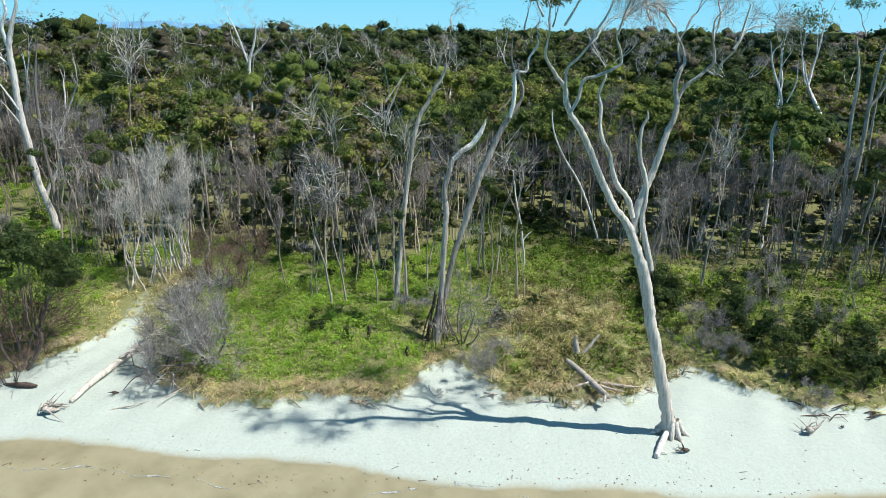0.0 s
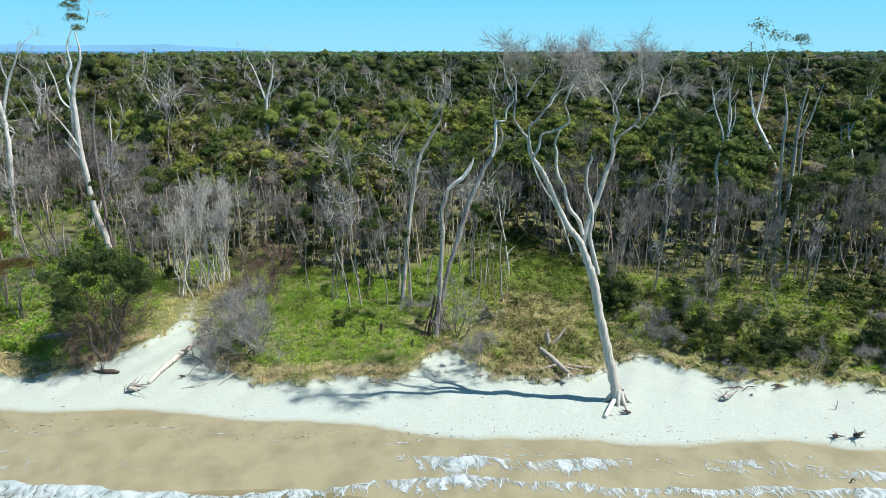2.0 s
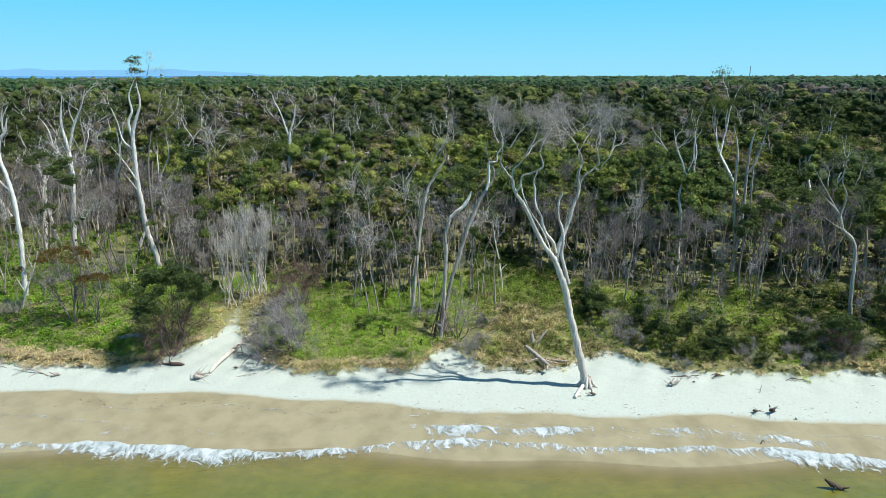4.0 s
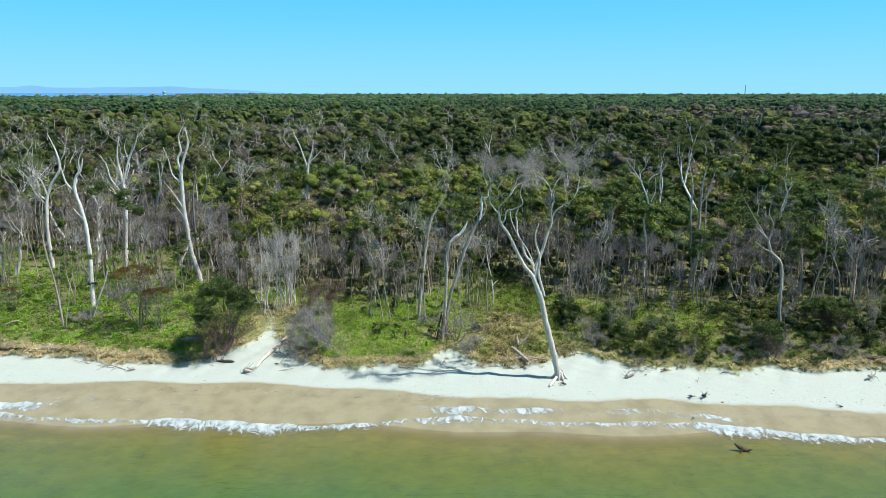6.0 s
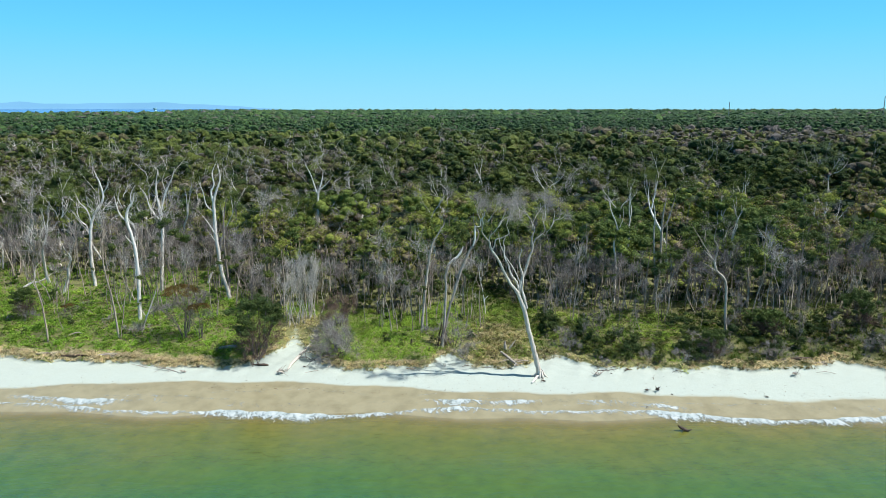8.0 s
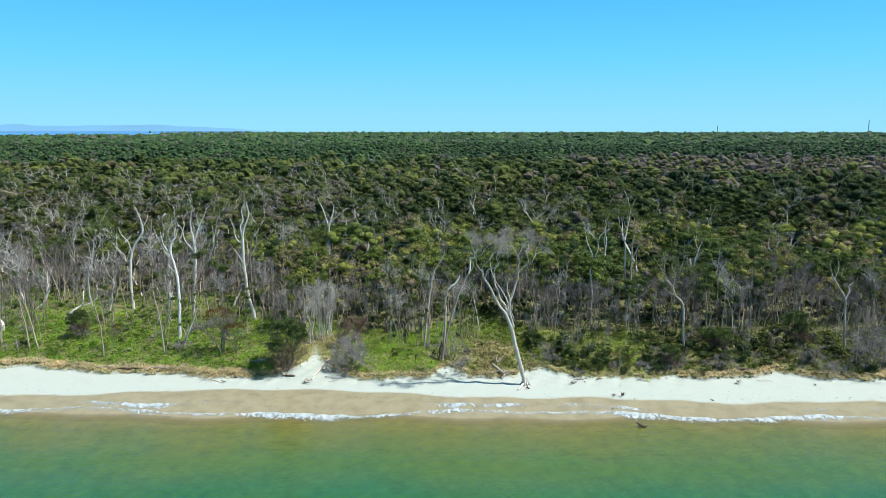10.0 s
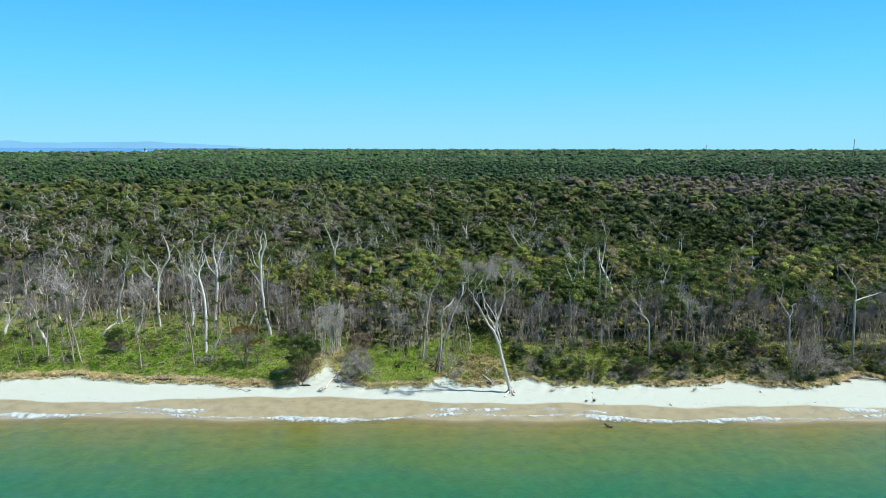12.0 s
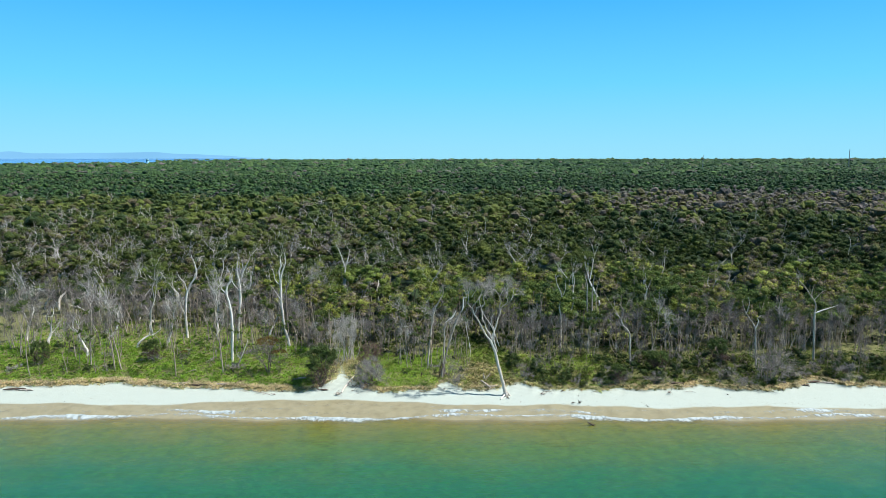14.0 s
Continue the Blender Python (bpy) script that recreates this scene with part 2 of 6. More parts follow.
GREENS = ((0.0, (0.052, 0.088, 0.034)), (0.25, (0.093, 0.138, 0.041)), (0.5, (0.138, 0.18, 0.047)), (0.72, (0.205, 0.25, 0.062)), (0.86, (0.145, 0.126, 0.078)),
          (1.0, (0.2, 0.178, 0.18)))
# the greens again, darker and bluer: haze of distance put into leaf colour
HAZE_GREENS = ((0.0, (0.024, 0.052, 0.028)), (0.25, (0.038, 0.078, 0.034)), (0.5, (0.052, 0.104, 0.039)), (0.72, (0.075, 0.138, 0.045)), (0.86, (0.075, 0.078, 0.056)),
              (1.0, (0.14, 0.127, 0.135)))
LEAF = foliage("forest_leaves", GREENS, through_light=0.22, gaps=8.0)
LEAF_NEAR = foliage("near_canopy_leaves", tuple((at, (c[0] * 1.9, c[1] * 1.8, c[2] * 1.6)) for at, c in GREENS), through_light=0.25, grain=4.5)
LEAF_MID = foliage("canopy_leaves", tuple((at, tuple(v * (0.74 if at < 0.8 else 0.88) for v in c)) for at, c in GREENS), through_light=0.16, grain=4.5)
LEAF_FAR = foliage("far_haze_leaves", HAZE_GREENS, through_light=0.12, grain=2.6)
LEAF_DARK = foliage("dark_leaves", ((0.0, (0.085, 0.13, 0.048)), (0.6, (0.13, 0.19, 0.06)), (1.0, (0.18, 0.245, 0.08))), 0.5, gaps=9.0)
SCRUB = foliage("scrub_greens", ((0.0, (0.055, 0.105, 0.018)), (0.3, (0.09, 0.145, 0.024)), (0.6, (0.14, 0.175, 0.045)), (0.8, (0.25, 0.21, 0.11)), (1.0, (0.2, 0.155, 0.1))), 0.65, 0.3, 0.0, 0.4)
RUSTY = foliage("rusty_leaves", ((0.0, (0.07, 0.1, 0.03)), (0.5, (0.12, 0.16, 0.035)), (0.75, (0.17, 0.13, 0.04)), (1.0, (0.22, 0.13, 0.05))), 0.65, 0.3, gaps=9.0)
GRASS = foliage("grass_blades", ((0.0, (0.19, 0.365, 0.05)), (0.35, (0.35, 0.485, 0.09)), (0.6, (0.57, 0.56, 0.24)), (0.8, (0.77, 0.69, 0.48)),
                                 (1.0, (0.6, 0.48, 0.34))), 0.7, 0.25, 0.0, 0.55)


# ---- ground, sea, distance ----
WATER = -0.6
BAY_EDGE = 3000   # how far off the woods end at the bay


def shore(x, y):
    """Distance across the shore: about 18 at the water, about 31 at the foot of the dune."""
    return y + 0.075 * x


def dune_edge(x):
    """Where along shore() the plants begin."""
    x = np.asarray(x, float)
    e = 30.9 + 0.5 * np.sin(x * 0.31 + 1.0) + 0.35 * np.sin(x * 0.83) + 0.2 * np.sin(x * 2.1 + 2)
    for at, wide, more in ((-17.6, 2.8, 7.6), (1.2, 1.8, 3.3), (6.5, 4.0, 0.4), (13.9, 2.8, 4.6), (-62, 18, 3.4), (48, 5, 2.6), (69.5, 4.5, 5.6), (33, 3.5, 1.2), (79, 5, 2.2)):
        e = e + more * np.exp(-((x - at) / wide) ** 2)
    return e


def smooth(a, b, v):
    t = np.clip((np.asarray(v, float) - a) / (b - a), 0, 1)
    return t * t * (3 - 2 * t)


def rise(x, y):
    """Height of the ground."""
    x, y = np.asarray(x, float), np.asarray(y, float)
    s = shore(x, y)
    w = s + (0.5 * np.sin(x * 0.16) + 0.3 * np.sin(x * 0.41 + 1.3)) * (1 - smooth(23, 28, s))
    z = np.interp(w, (-3200, -60, 0.8, 13, 19.2, 22.8, 25.4, 30, 40), (-30, -7, -2.9, -1.55, -0.66, -0.26, 0.0, 0.2, 0.3))
    u = s - dune_edge(x)
    z = z + 0.5 * smooth(-0.1, 0.7, u) + 0.75 * smooth(0.5, 9, u) + 0.5 * smooth(9, 45, u)
    z = z + 0.06 * np.sin(x * 0.9 + y * 0.5) * smooth(1, 4, u) + (0.05 * np.sin(x * 1.7 - y * 1.1) + 0.06 * np.sin(x * 2.6 + 0.9 * y) * np.sin(y * 2.1 - 0.7 * x)) * smooth(26.5, 30, s) * (1 - smooth(6, 12, u))
    far = np.clip(y - 300, 0, None)
    return z + 9 * (far / 4300) ** 2 * smooth(-0.42, -0.3, x / np.maximum(y, 1)) + 1.5 * np.sin(x * 0.011 + 1) * np.sin(y * 0.008) * smooth(100, 300, y)


def spaced(*parts):
    return np.unique(np.round(np.concatenate([np.arange(a, b, d) for a, b, d in parts]), 3))


def sheet(xs, ys, height):
    x, y = np.meshgrid(xs, ys)
    z = height(x, y)
    v = np.stack([x, y, z], -1).reshape(-1, 3)
    i, j = np.meshgrid(np.arange(len(ys) - 1), np.arange(len(xs) - 1), indexing="ij")
    a = i * len(xs) + j
    return v, np.stack([a, a + 1, a + len(xs) + 1, a + len(xs)], -1).reshape(-1, 4)


XS = spaced((-4600, -600, 250), (-600, -120, 20), (-120, -30, 1.3), (-30, 34, 0.5), (34, 120, 1.3), (120, 600, 20), (600, 4601, 250))
YS = spaced((-3000, -200, 200), (-200, 8, 8), (8, 24, 1.4), (24, 42, 0.4), (42, 70, 2.0), (70, 300, 12), (300, 4701, 120))

# ground: dry sand, wet sand and litter under the plants
m, n, l, b = nodes_of("sand_and_soil", 0.9, 0.25)
pos = place(n)
wet, grass = attr(n, "wet"), attr(n, "plants")
broad = noise_of(n, l, 0.6, 4, pos)
fine = noise_of(n, l, 6.0, 5, pos, 0.65)
grain = noise_of(n, l, 60.0, 2, pos)
dry = ramp(n, l, fine, ((0.25, (0.325, 0.364, 0.328)), (0.5, (0.366, 0.414, 0.374)), (0.75, (0.385, 0.437, 0.4))))
dry = blend(n, l, maths(n, l, "MULTIPLY", ramp(n, l, broad, ((0.45, (0, 0, 0)), (0.7, (1, 1, 1)))), 0.35), dry, (0.352, 0.388, 0.342))
damp = ramp(n, l, broad, ((0.3, (0.2, 0.178, 0.108)), (0.6, (0.266, 0.24, 0.152)), (0.8, (0.228, 0.203, 0.128))))
wf = maths(n, l, "ADD", wet, maths(n, l, "MULTIPLY", maths(n, l, "SUBTRACT", broad, 0.5), 0.35))
wf = ramp(n, l, wf, ((0.35, (0, 0, 0)), (0.5, (0.35, 0.35, 0.35)), (0.62, (1, 1, 1))))
litter = ramp(n, l, fine, ((0.3, (0.08, 0.08, 0.036)), (0.5, (0.13, 0.14, 0.05)), (0.7, (0.22, 0.19, 0.1))))
gf = maths(n, l, "ADD", grass, maths(n, l, "MULTIPLY", maths(n, l, "SUBTRACT", fine, 0.5), 0.8))
gf = ramp(n, l, gf, ((0.42, (0, 0, 0)), (0.6, (1, 1, 1))))
c = blend(n, l, wf, dry, damp)
c = blend(n, l, gf, c, litter)
l.new(c, b.inputs["Base Color"])
l.new(ramp(n, l, wf, ((0, (0.9, 0.9, 0.9)), (1, (0.42, 0.42, 0.42)))), b.inputs["Roughness"])
pits = noise_of(n, l, 1.9, 4, pos, 0.6)
lumps = maths(n, l, "ADD", maths(n, l, "MULTIPLY", fine, maths(n, l, "SUBTRACT", 1.0, maths(n, l, "MULTIPLY", wf, 0.85))), maths(n, l, "MULTIPLY", grain, 0.08))
lumps = maths(n, l, "ADD", lumps, maths(n, l, "MULTIPLY", maths(n, l, "MULTIPLY", pits, 1.1), maths(n, l, "SUBTRACT", 1.0, wf)))
bump(n, l, b, lumps, 0.45, 0.09)
GROUND = m
v, f = sheet(XS, YS, rise)
s_ = shore(v[:, 0], v[:, 1])
u_ = s_ - dune_edge(v[:, 0])
wetness = 1 - smooth(23.4, 26.6, s_ + 0.35 * np.sin(v[:, 0] * 0.21) + 0.25 * np.sin(v[:, 0] * 0.53 + 1) - 2.2 * np.exp(-((v[:, 0] + 22) / 14) ** 2) + 1.0 * smooth(5, 40, v[:, 0]))
trail = np.exp(-((v[:, 0] + 18.5 + 0.1 * (v[:, 1] - 45)) / 1.3) ** 2) * smooth(36, 40, v[:, 1]) * (1 - smooth(43, 47, v[:, 1]))
planted = smooth(-0.15, 0.6, u_) * (1 - 0.5 * trail)
tagged(new("ground", mesh_of("ground", v, f, GROUND, True, (("wet", wetness), ("plants", planted)))),
       "white sand beach, wet and tan near the water, with soil under the plants", "ground", kind="structure")

# sea
m, n, l, b = nodes_of("sea_water", 0.12, 0.5)
pos = place(n)
deep = attr(n, "depth")
wob = maths(n, l, "MULTIPLY", maths(n, l, "SUBTRACT", noise_of(n, l, 0.09, 4, pos, 0.6), 0.5), 1.5)
d = maths(n, l, "MULTIPLY", maths(n, l, "ADD", deep, maths(n, l, "MULTIPLY", wob, maths(n, l, "MINIMUM", deep, 0.8))), 0.265, 0, True)
c = ramp(n, l, d, ((0.0, (0.21, 0.16, 0.062)), (0.045, (0.16, 0.14, 0.034)), (0.17, (0.112, 0.122, 0.021)), (0.42, (0.062, 0.115, 0.02)), (0.7, (0.018, 0.1, 0.032)),
                   (1.0, (0.007, 0.078, 0.036))))
mot = noise_of(n, l, 0.7, 5, pos, 0.65)
c = blend(n, l, 1.0, c, ramp(n, l, mot, ((0.3, (0.8, 0.84, 0.84)), (0.7, (1.18, 1.14, 1.1)))), "MULTIPLY")
l.new(c, b.inputs["Base Color"])
mp = n.new("ShaderNodeMapping")
mp.inputs["Scale"].default_value = (0.5, 1.3, 1)
l.new(pos, mp.inputs["Vector"])
bump(n, l, b, noise_of(n, l, 1.3, 5, mp.outputs[0], 0.6), 0.35, 0.25)
tr = n.new("ShaderNodeBsdfTransparent")
mx = n.new("ShaderNodeMixShader")
l.new(ramp(n, l, deep, ((0.0, (0.15, 0.15, 0.15)), (0.1, (0.55, 0.55, 0.55)), (0.35, (0.96, 0.96, 0.96)))), mx.inputs[0])
l.new(tr.outputs[0], mx.inputs[1])
l.new(b.outputs[0], mx.inputs[2])
l.new(mx.outputs[0], n["Material Output"].inputs["Surface"])
SEA = m


def swell(x, y):
    s = shore(x, y)
    return WATER + 0.05 * np.sin(s * 0.9 + 0.6 * np.sin(x * 0.07)) * smooth(-60, 0, s) * (1 - smooth(10, 18, s)) + 0.0 * x


v, f = sheet(spaced((-4600, -200, 200), (-200, 200, 2.4), (200, 4601, 200)), spaced((-3000, -100, 100), (-100, 0, 2), (0, 31, 0.6)), swell)
keep_f = shore(v[f[:, 0], 0], v[f[:, 0], 1]) < 23
f = f[keep_f]
depth = np.maximum(v[:, 2] - rise(v[:, 0], v[:, 1]), 0)
tagged(new("sea_water", mesh_of("sea_water", v, f, SEA, True, (("depth", depth),))), "clear shallow sea, tan to emerald green with depth", "sea", kind="structure")

# surf: a broken wave running up the shore, its streaked back trailing to the sea, and thin threads of foam on the wet sand
m, n, l, b = nodes_of("sea_foam", 0.6, 0.3)
pos = place(n)
nz = n.new("ShaderNodeTexNoise")
nz.inputs["Scale"].default_value, nz.inputs["Detail"].default_value = 0.9, 4
l.new(pos, nz.inputs["Vector"])
warp = n.new("ShaderNodeVectorMath")
warp.operation = "MULTIPLY_ADD"
l.new(nz.outputs["Color"], warp.inputs[0])
warp.inputs[1].default_value = (1.6, 1.2, 0)
l.new(pos, warp.inputs[2])
mp = n.new("ShaderNodeMapping")
mp.inputs["Scale"].default_value = (1.5, 0.55, 1)
mp.inputs["Rotation"].default_value = (0, 0, 0.5)
l.new(warp.outputs[0], mp.inputs["Vector"])
streak = noise_of(n, l, 1.7, 6, mp.outputs[0], 0.68)
vor = n.new("ShaderNodeTexVoronoi")
vor.feature = "DISTANCE_TO_EDGE"
vor.inputs["Scale"].default_value = 1.3
l.new(mp.outputs[0], vor.inputs["Vector"])
lace = ramp(n, l, vor.outputs["Distance"], ((0.0, (1, 1, 1)), (0.09, (0, 0, 0))))
thick = attr(n, "tint")
cover = maths(n, l, "ADD", maths(n, l, "MULTIPLY", thick, 1.35), maths(n, l, "SUBTRACT", maths(n, l, "MULTIPLY", lace, 0.45), 0.5))
cover = maths(n, l, "ADD", cover, maths(n, l, "MULTIPLY", maths(n, l, "SUBTRACT", streak, 0.5), 2.3))
l.new(ramp(n, l, streak, ((0.34, (0.22, 0.27, 0.27)), (0.5, (0.36, 0.42, 0.43)), (0.62, (0.46, 0.5, 0.505)))), b.inputs["Base Color"])
l.new(ramp(n, l, cover, ((0.08, (0, 0, 0)), (0.4, (0.55, 0.55, 0.55)), (0.75, (0.97, 0.97, 0.97)))), b.inputs["Alpha"])
bump(n, l, b, streak, 0.7, 0.25)
FOAM = m


def foam_line(name, x0, x1, base, amp, high, wide, seed, label, power, least=0.1):
    """A ribbon of foam along the shore: a low lip towards the beach, thinning to streaks on the sea side."""
    rng = np.random.default_rng(seed)
    xs = np.arange(x0, x1, 0.22)
    k = rng.uniform(0, 6.3, 9)
    body = np.clip(0.5 + 0.34 * np.sin(xs * 0.13 + k[3]) + 0.24 * np.sin(xs * 0.31 + k[4]) + 0.16 * np.sin(xs * 0.83 + k[7]), least, 1.0)
    line = base + amp * (np.sin(xs * 0.11 + k[0]) + 0.5 * np.sin(xs * 0.29 + k[1])) + 0.5 * wide * 0.3 * body - 0.075 * xs
    line = line + 0.1 * np.sin(xs * 1.3 + k[2]) + 0.06 * np.sin(xs * 3.1 + k[6]) + 0.04 * rng.normal(size=len(xs))
    across = np.array((-1.15, -0.9, -0.7, -0.5, -0.32, -0.18, -0.07, 0.0, 0.04))
    lift = np.array((0.0, 0.06, 0.14, 0.3, 0.55, 0.85, 1.0, 0.55, 0.05))
    dense = np.array((0.0, 0.3, 0.55, 0.75, 0.9, 1.0, 1.0, 0.95, 0.7))
    v, t = [], []
    for a, h, dn in zip(across, lift, dense):
        yy = line + a * wide * (0.12 + body * 0.95) + 0.1 * np.sin(xs * 1.9 + a * 4 + k[5]) * (a < -0.1)
        zz = np.maximum(rise(xs, yy), WATER) + 0.025 + high * h * body * (0.75 + 0.25 * np.sin(xs * 2.3 + k[8]))
        v.append(np.stack([xs, yy, zz], -1))
        t.append(dn * (0.2 + 0.8 * body) ** power)
    v, t = np.concatenate(v), np.concatenate(t)
    i, j = np.meshgrid(np.arange(len(across) - 1), np.arange(len(xs) - 1), indexing="ij")
    a = i * len(xs) + j
    f = np.stack([a, a + 1, a + len(xs) + 1, a + len(xs)], -1).reshape(-1, 4)
    g = Geo().add(v, f, t)
    return tagged(part(name, g, FOAM, None, label, True), label, "surf", kind="stuff")


foam_line("breaking_wave", -130, 130, 20.5, 0.75, 0.16, 2.0, 3, "white foaming breaking wave along the beach", 0.6, 0.3)
foam_line("wash_foam", -130, 130, 22.5, 0.5, 0.012, 1.5, 11, "thin lacy foam on wet sand", 3.2, 0.0)

g = Geo()
rng = np.random.default_rng(52)
for q in range(26):
    x0, span = rng.uniform(-85, 80), rng.uniform(5, 20)
    xs = np.linspace(x0, x0 + span, 60)
    u = np.linspace(-1, 1, 60)
    ys = rng.uniform(21.0, 24.2) + rng.uniform(0.3, 1.3) * (1 - u * u) + 0.12 * np.sin(xs * 1.4 + q) + 0.06 * np.sin(xs * 3.7 + 2 * q) - 0.075 * xs
    w = 0.02 + 0.1 * (1 - u * u) * rng.uniform(0.2, 1) * (0.6 + 0.4 * np.sin(xs * 2.3 + q))
    v = np.concatenate([np.stack([xs, ys + s * w, rise(xs, ys) + 0.02], -1) for s in (-1, 1)])
    a = np.arange(59)
    g.add(v, np.stack([a, a + 1, a + 61, a + 60], -1), 0.42)
tagged(part("foam_threads", g, FOAM, None, "thin curved threads of foam left on wet sand"), "thin curved threads of foam left on wet sand", "surf", kind="stuff")

# far side: a bay, pale glowing hills, a tank tower, masts and a few roofs
m, n, l, b = nodes_of("far_bay", 0.25, 0.5)
l.new(ramp(n, l, noise_of(n, l, 0.004, 3, place(n)), ((0.4, (0.05, 0.13, 0.3)), (0.6, (0.09, 0.2, 0.4)))), b.inputs["Base Color"])
v, f = sheet(np.linspace(-3300, -980, 20), np.linspace(BAY_EDGE - 150, 4640, 24), lambda x, y: 2 + 30 * ((y - BAY_EDGE + 150) / (4790 - BAY_EDGE)) + 0 * x)
tagged(new("far_bay_water", mesh_of("far_bay_water", v, f, m)), "pale blue bay beyond the forest", "bay", kind="structure")


# emission instead of a lit surface, with the blue of distant haze as colour
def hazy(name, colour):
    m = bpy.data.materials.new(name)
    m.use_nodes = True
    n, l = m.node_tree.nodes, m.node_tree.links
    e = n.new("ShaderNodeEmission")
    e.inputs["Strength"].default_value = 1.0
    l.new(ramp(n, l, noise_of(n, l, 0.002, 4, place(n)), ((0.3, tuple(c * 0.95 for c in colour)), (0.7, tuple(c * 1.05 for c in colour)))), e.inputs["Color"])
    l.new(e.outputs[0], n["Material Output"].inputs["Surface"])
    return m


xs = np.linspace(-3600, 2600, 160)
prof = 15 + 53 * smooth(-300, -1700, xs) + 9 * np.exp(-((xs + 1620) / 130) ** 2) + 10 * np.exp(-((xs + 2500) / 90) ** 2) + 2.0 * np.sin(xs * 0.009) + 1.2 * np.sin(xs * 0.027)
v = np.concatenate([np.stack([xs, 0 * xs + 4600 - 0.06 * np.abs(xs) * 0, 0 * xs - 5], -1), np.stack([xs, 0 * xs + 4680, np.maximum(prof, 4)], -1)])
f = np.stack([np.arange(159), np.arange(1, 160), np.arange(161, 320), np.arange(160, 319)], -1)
tagged(new("backdrop_hills", mesh_of("backdrop_hills", v, f, hazy("haze_glow_hills", (0.165, 0.39, 0.63)))), "self-lit hills far across a bay, haze in their pale blue", "hills", kind="structure")


# ---- plants ----
def tree_things(kind, label, category, group, mats, build, rng, variants):
    """A few differing plants of one kind at the origin, to be copied to their places."""
    protos = []
    for k in range(variants):
        ob = new(kind)
        build(ob, np.random.default_rng(rng.integers(1 << 30)), k)
        protos.append(tagged(ob, label, category, group))
    return protos


def set_plants(protos, spots, rng, size=(0.8, 1.2), lean=4):
    """Place the first plants, then copies of them, at the spots."""
    used = set()
    for k, spot in enumerate(spots):
        x, y = spot[:2]
        big = spot[2] if len(spot) > 2 else rng.uniform(*size)
        p = protos[int(rng.integers(len(protos)))] if len(spot) < 4 else protos[spot[3]]
        m = pose(x, y, float(rise(x, y)) - 0.05, rng.normal() * lean, rng.normal() * lean, rng.uniform(0, 360)) @ Matrix.Diagonal((big, big, big * rng.uniform(0.9, 1.1), 1))
        if p in used:
            copy_thing(p, m)
        else:
            p.matrix_basis = m
            used.add(p)
    for p in protos:
        if p not in used:
            for o in (*p.children_recursive, p):
                bpy.data.objects.remove(o)


def limb_parts(geo, limbs, sides=5, tint=0.5):
    most = max(q[2] for q in limbs)
    for pts, rad, depth in limbs:
        tube(geo, pts, rad, sides if depth == most else max(3, sides - 2), tint)


def crown_on(geo, rng, ends, n, radius, size, tint, top=-0.25, flat=0.7, core=0.55):
    for p, w in ends:
        r, t = radius * rng.uniform(0.7, 1.25), np.clip(tint + rng.normal() * 0.07, 0, 1)
        c, d = puff_points(rng, p, r, n, flat, top)
        leaves(geo, c, d + np.array((0, 0, 0.6)), size, rng, t)
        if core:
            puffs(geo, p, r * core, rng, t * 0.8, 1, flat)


def twigs_on(geo, rng, ends, n, reach, width, tint, lift=0.35):
    for p, w in ends:
        t = rng.uniform(0, 1, n)[:, None]
        a = unit(w + rng.normal(size=(n, 3)) * 0.75 + np.array((0, 0, lift)))
        s = np.asarray(p) - np.asarray(w) * reach * 0.6 * t + rng.normal(size=(n, 3)) * reach * 0.12
        ribbons(geo, s, a, reach * rng.uniform(0.35, 1.0, n), width, rng, np.clip(tint + rng.normal(size=n) * 0.15, 0, 1))
        s2 = s + a * reach * 0.35
        a2 = unit(a + rng.normal(size=(n, 3)) * 0.6)
        ribbons(geo, s2, a2, reach * rng.uniform(0.25, 0.6, n), width * 0.7, rng, np.clip(tint + rng.normal(size=n) * 0.15, 0, 1))


def paperbark(ob, rng, k):
    """Slim pale trunk, few limbs, a lumpy green crown 9 to 11 m up."""
    limbs, tips = [], []
    high = rng.uniform(5.5, 7.5)
    grow(rng, (0, 0, -0.2), (rng.normal() * 0.06, rng.normal() * 0.06, 1), high, rng.uniform(0.09, 0.14), 2, limbs, tips, 0.07, 0.25, (2, 3), 0.55, 5, 0.4)
    g = Geo()
    limb_parts(g, limbs, 6)
    part("trunk", g, BARK_PALE, ob, smooth=True)
    g = Geo()
    crown_on(g, rng, tips, 46, 1.2, 0.12, rng.uniform(0.15, 0.6))
    part("crown", g, LEAF, ob, "olive green leaf clumps")


def bare_tree(ob, rng, k):
    """Several thin crooked upright stems that fan out into a dense haze of grey leafless twigs."""
    g, h = Geo(), Geo()
    tint = rng.uniform(0.0, 0.5)
    for q in range(int(rng.integers(2, 5))):
        limbs, tips = [], []
        grow(rng, (rng.normal() * 0.5, rng.normal() * 0.5, -0.2), (rng.normal() * 0.1, rng.normal() * 0.1, 1), rng.uniform(2.6, 4.2), rng.uniform(0.036, 0.066), 2, limbs, tips, 0.2, 0.5, (2, 3), 0.45, 5, 0.5)
        limb_parts(g, limbs, 3)
        twigs_on(h, rng, tips, 19, 0.8, 0.018, tint, 0.35)
    part("stem", g, BARK_GREY if k % 3 else BARK_PALE, ob, smooth=True)
    tagged(part("twig_spray", h, TWIG, ob, "fine grey leafless twigs"), kind="stuff")


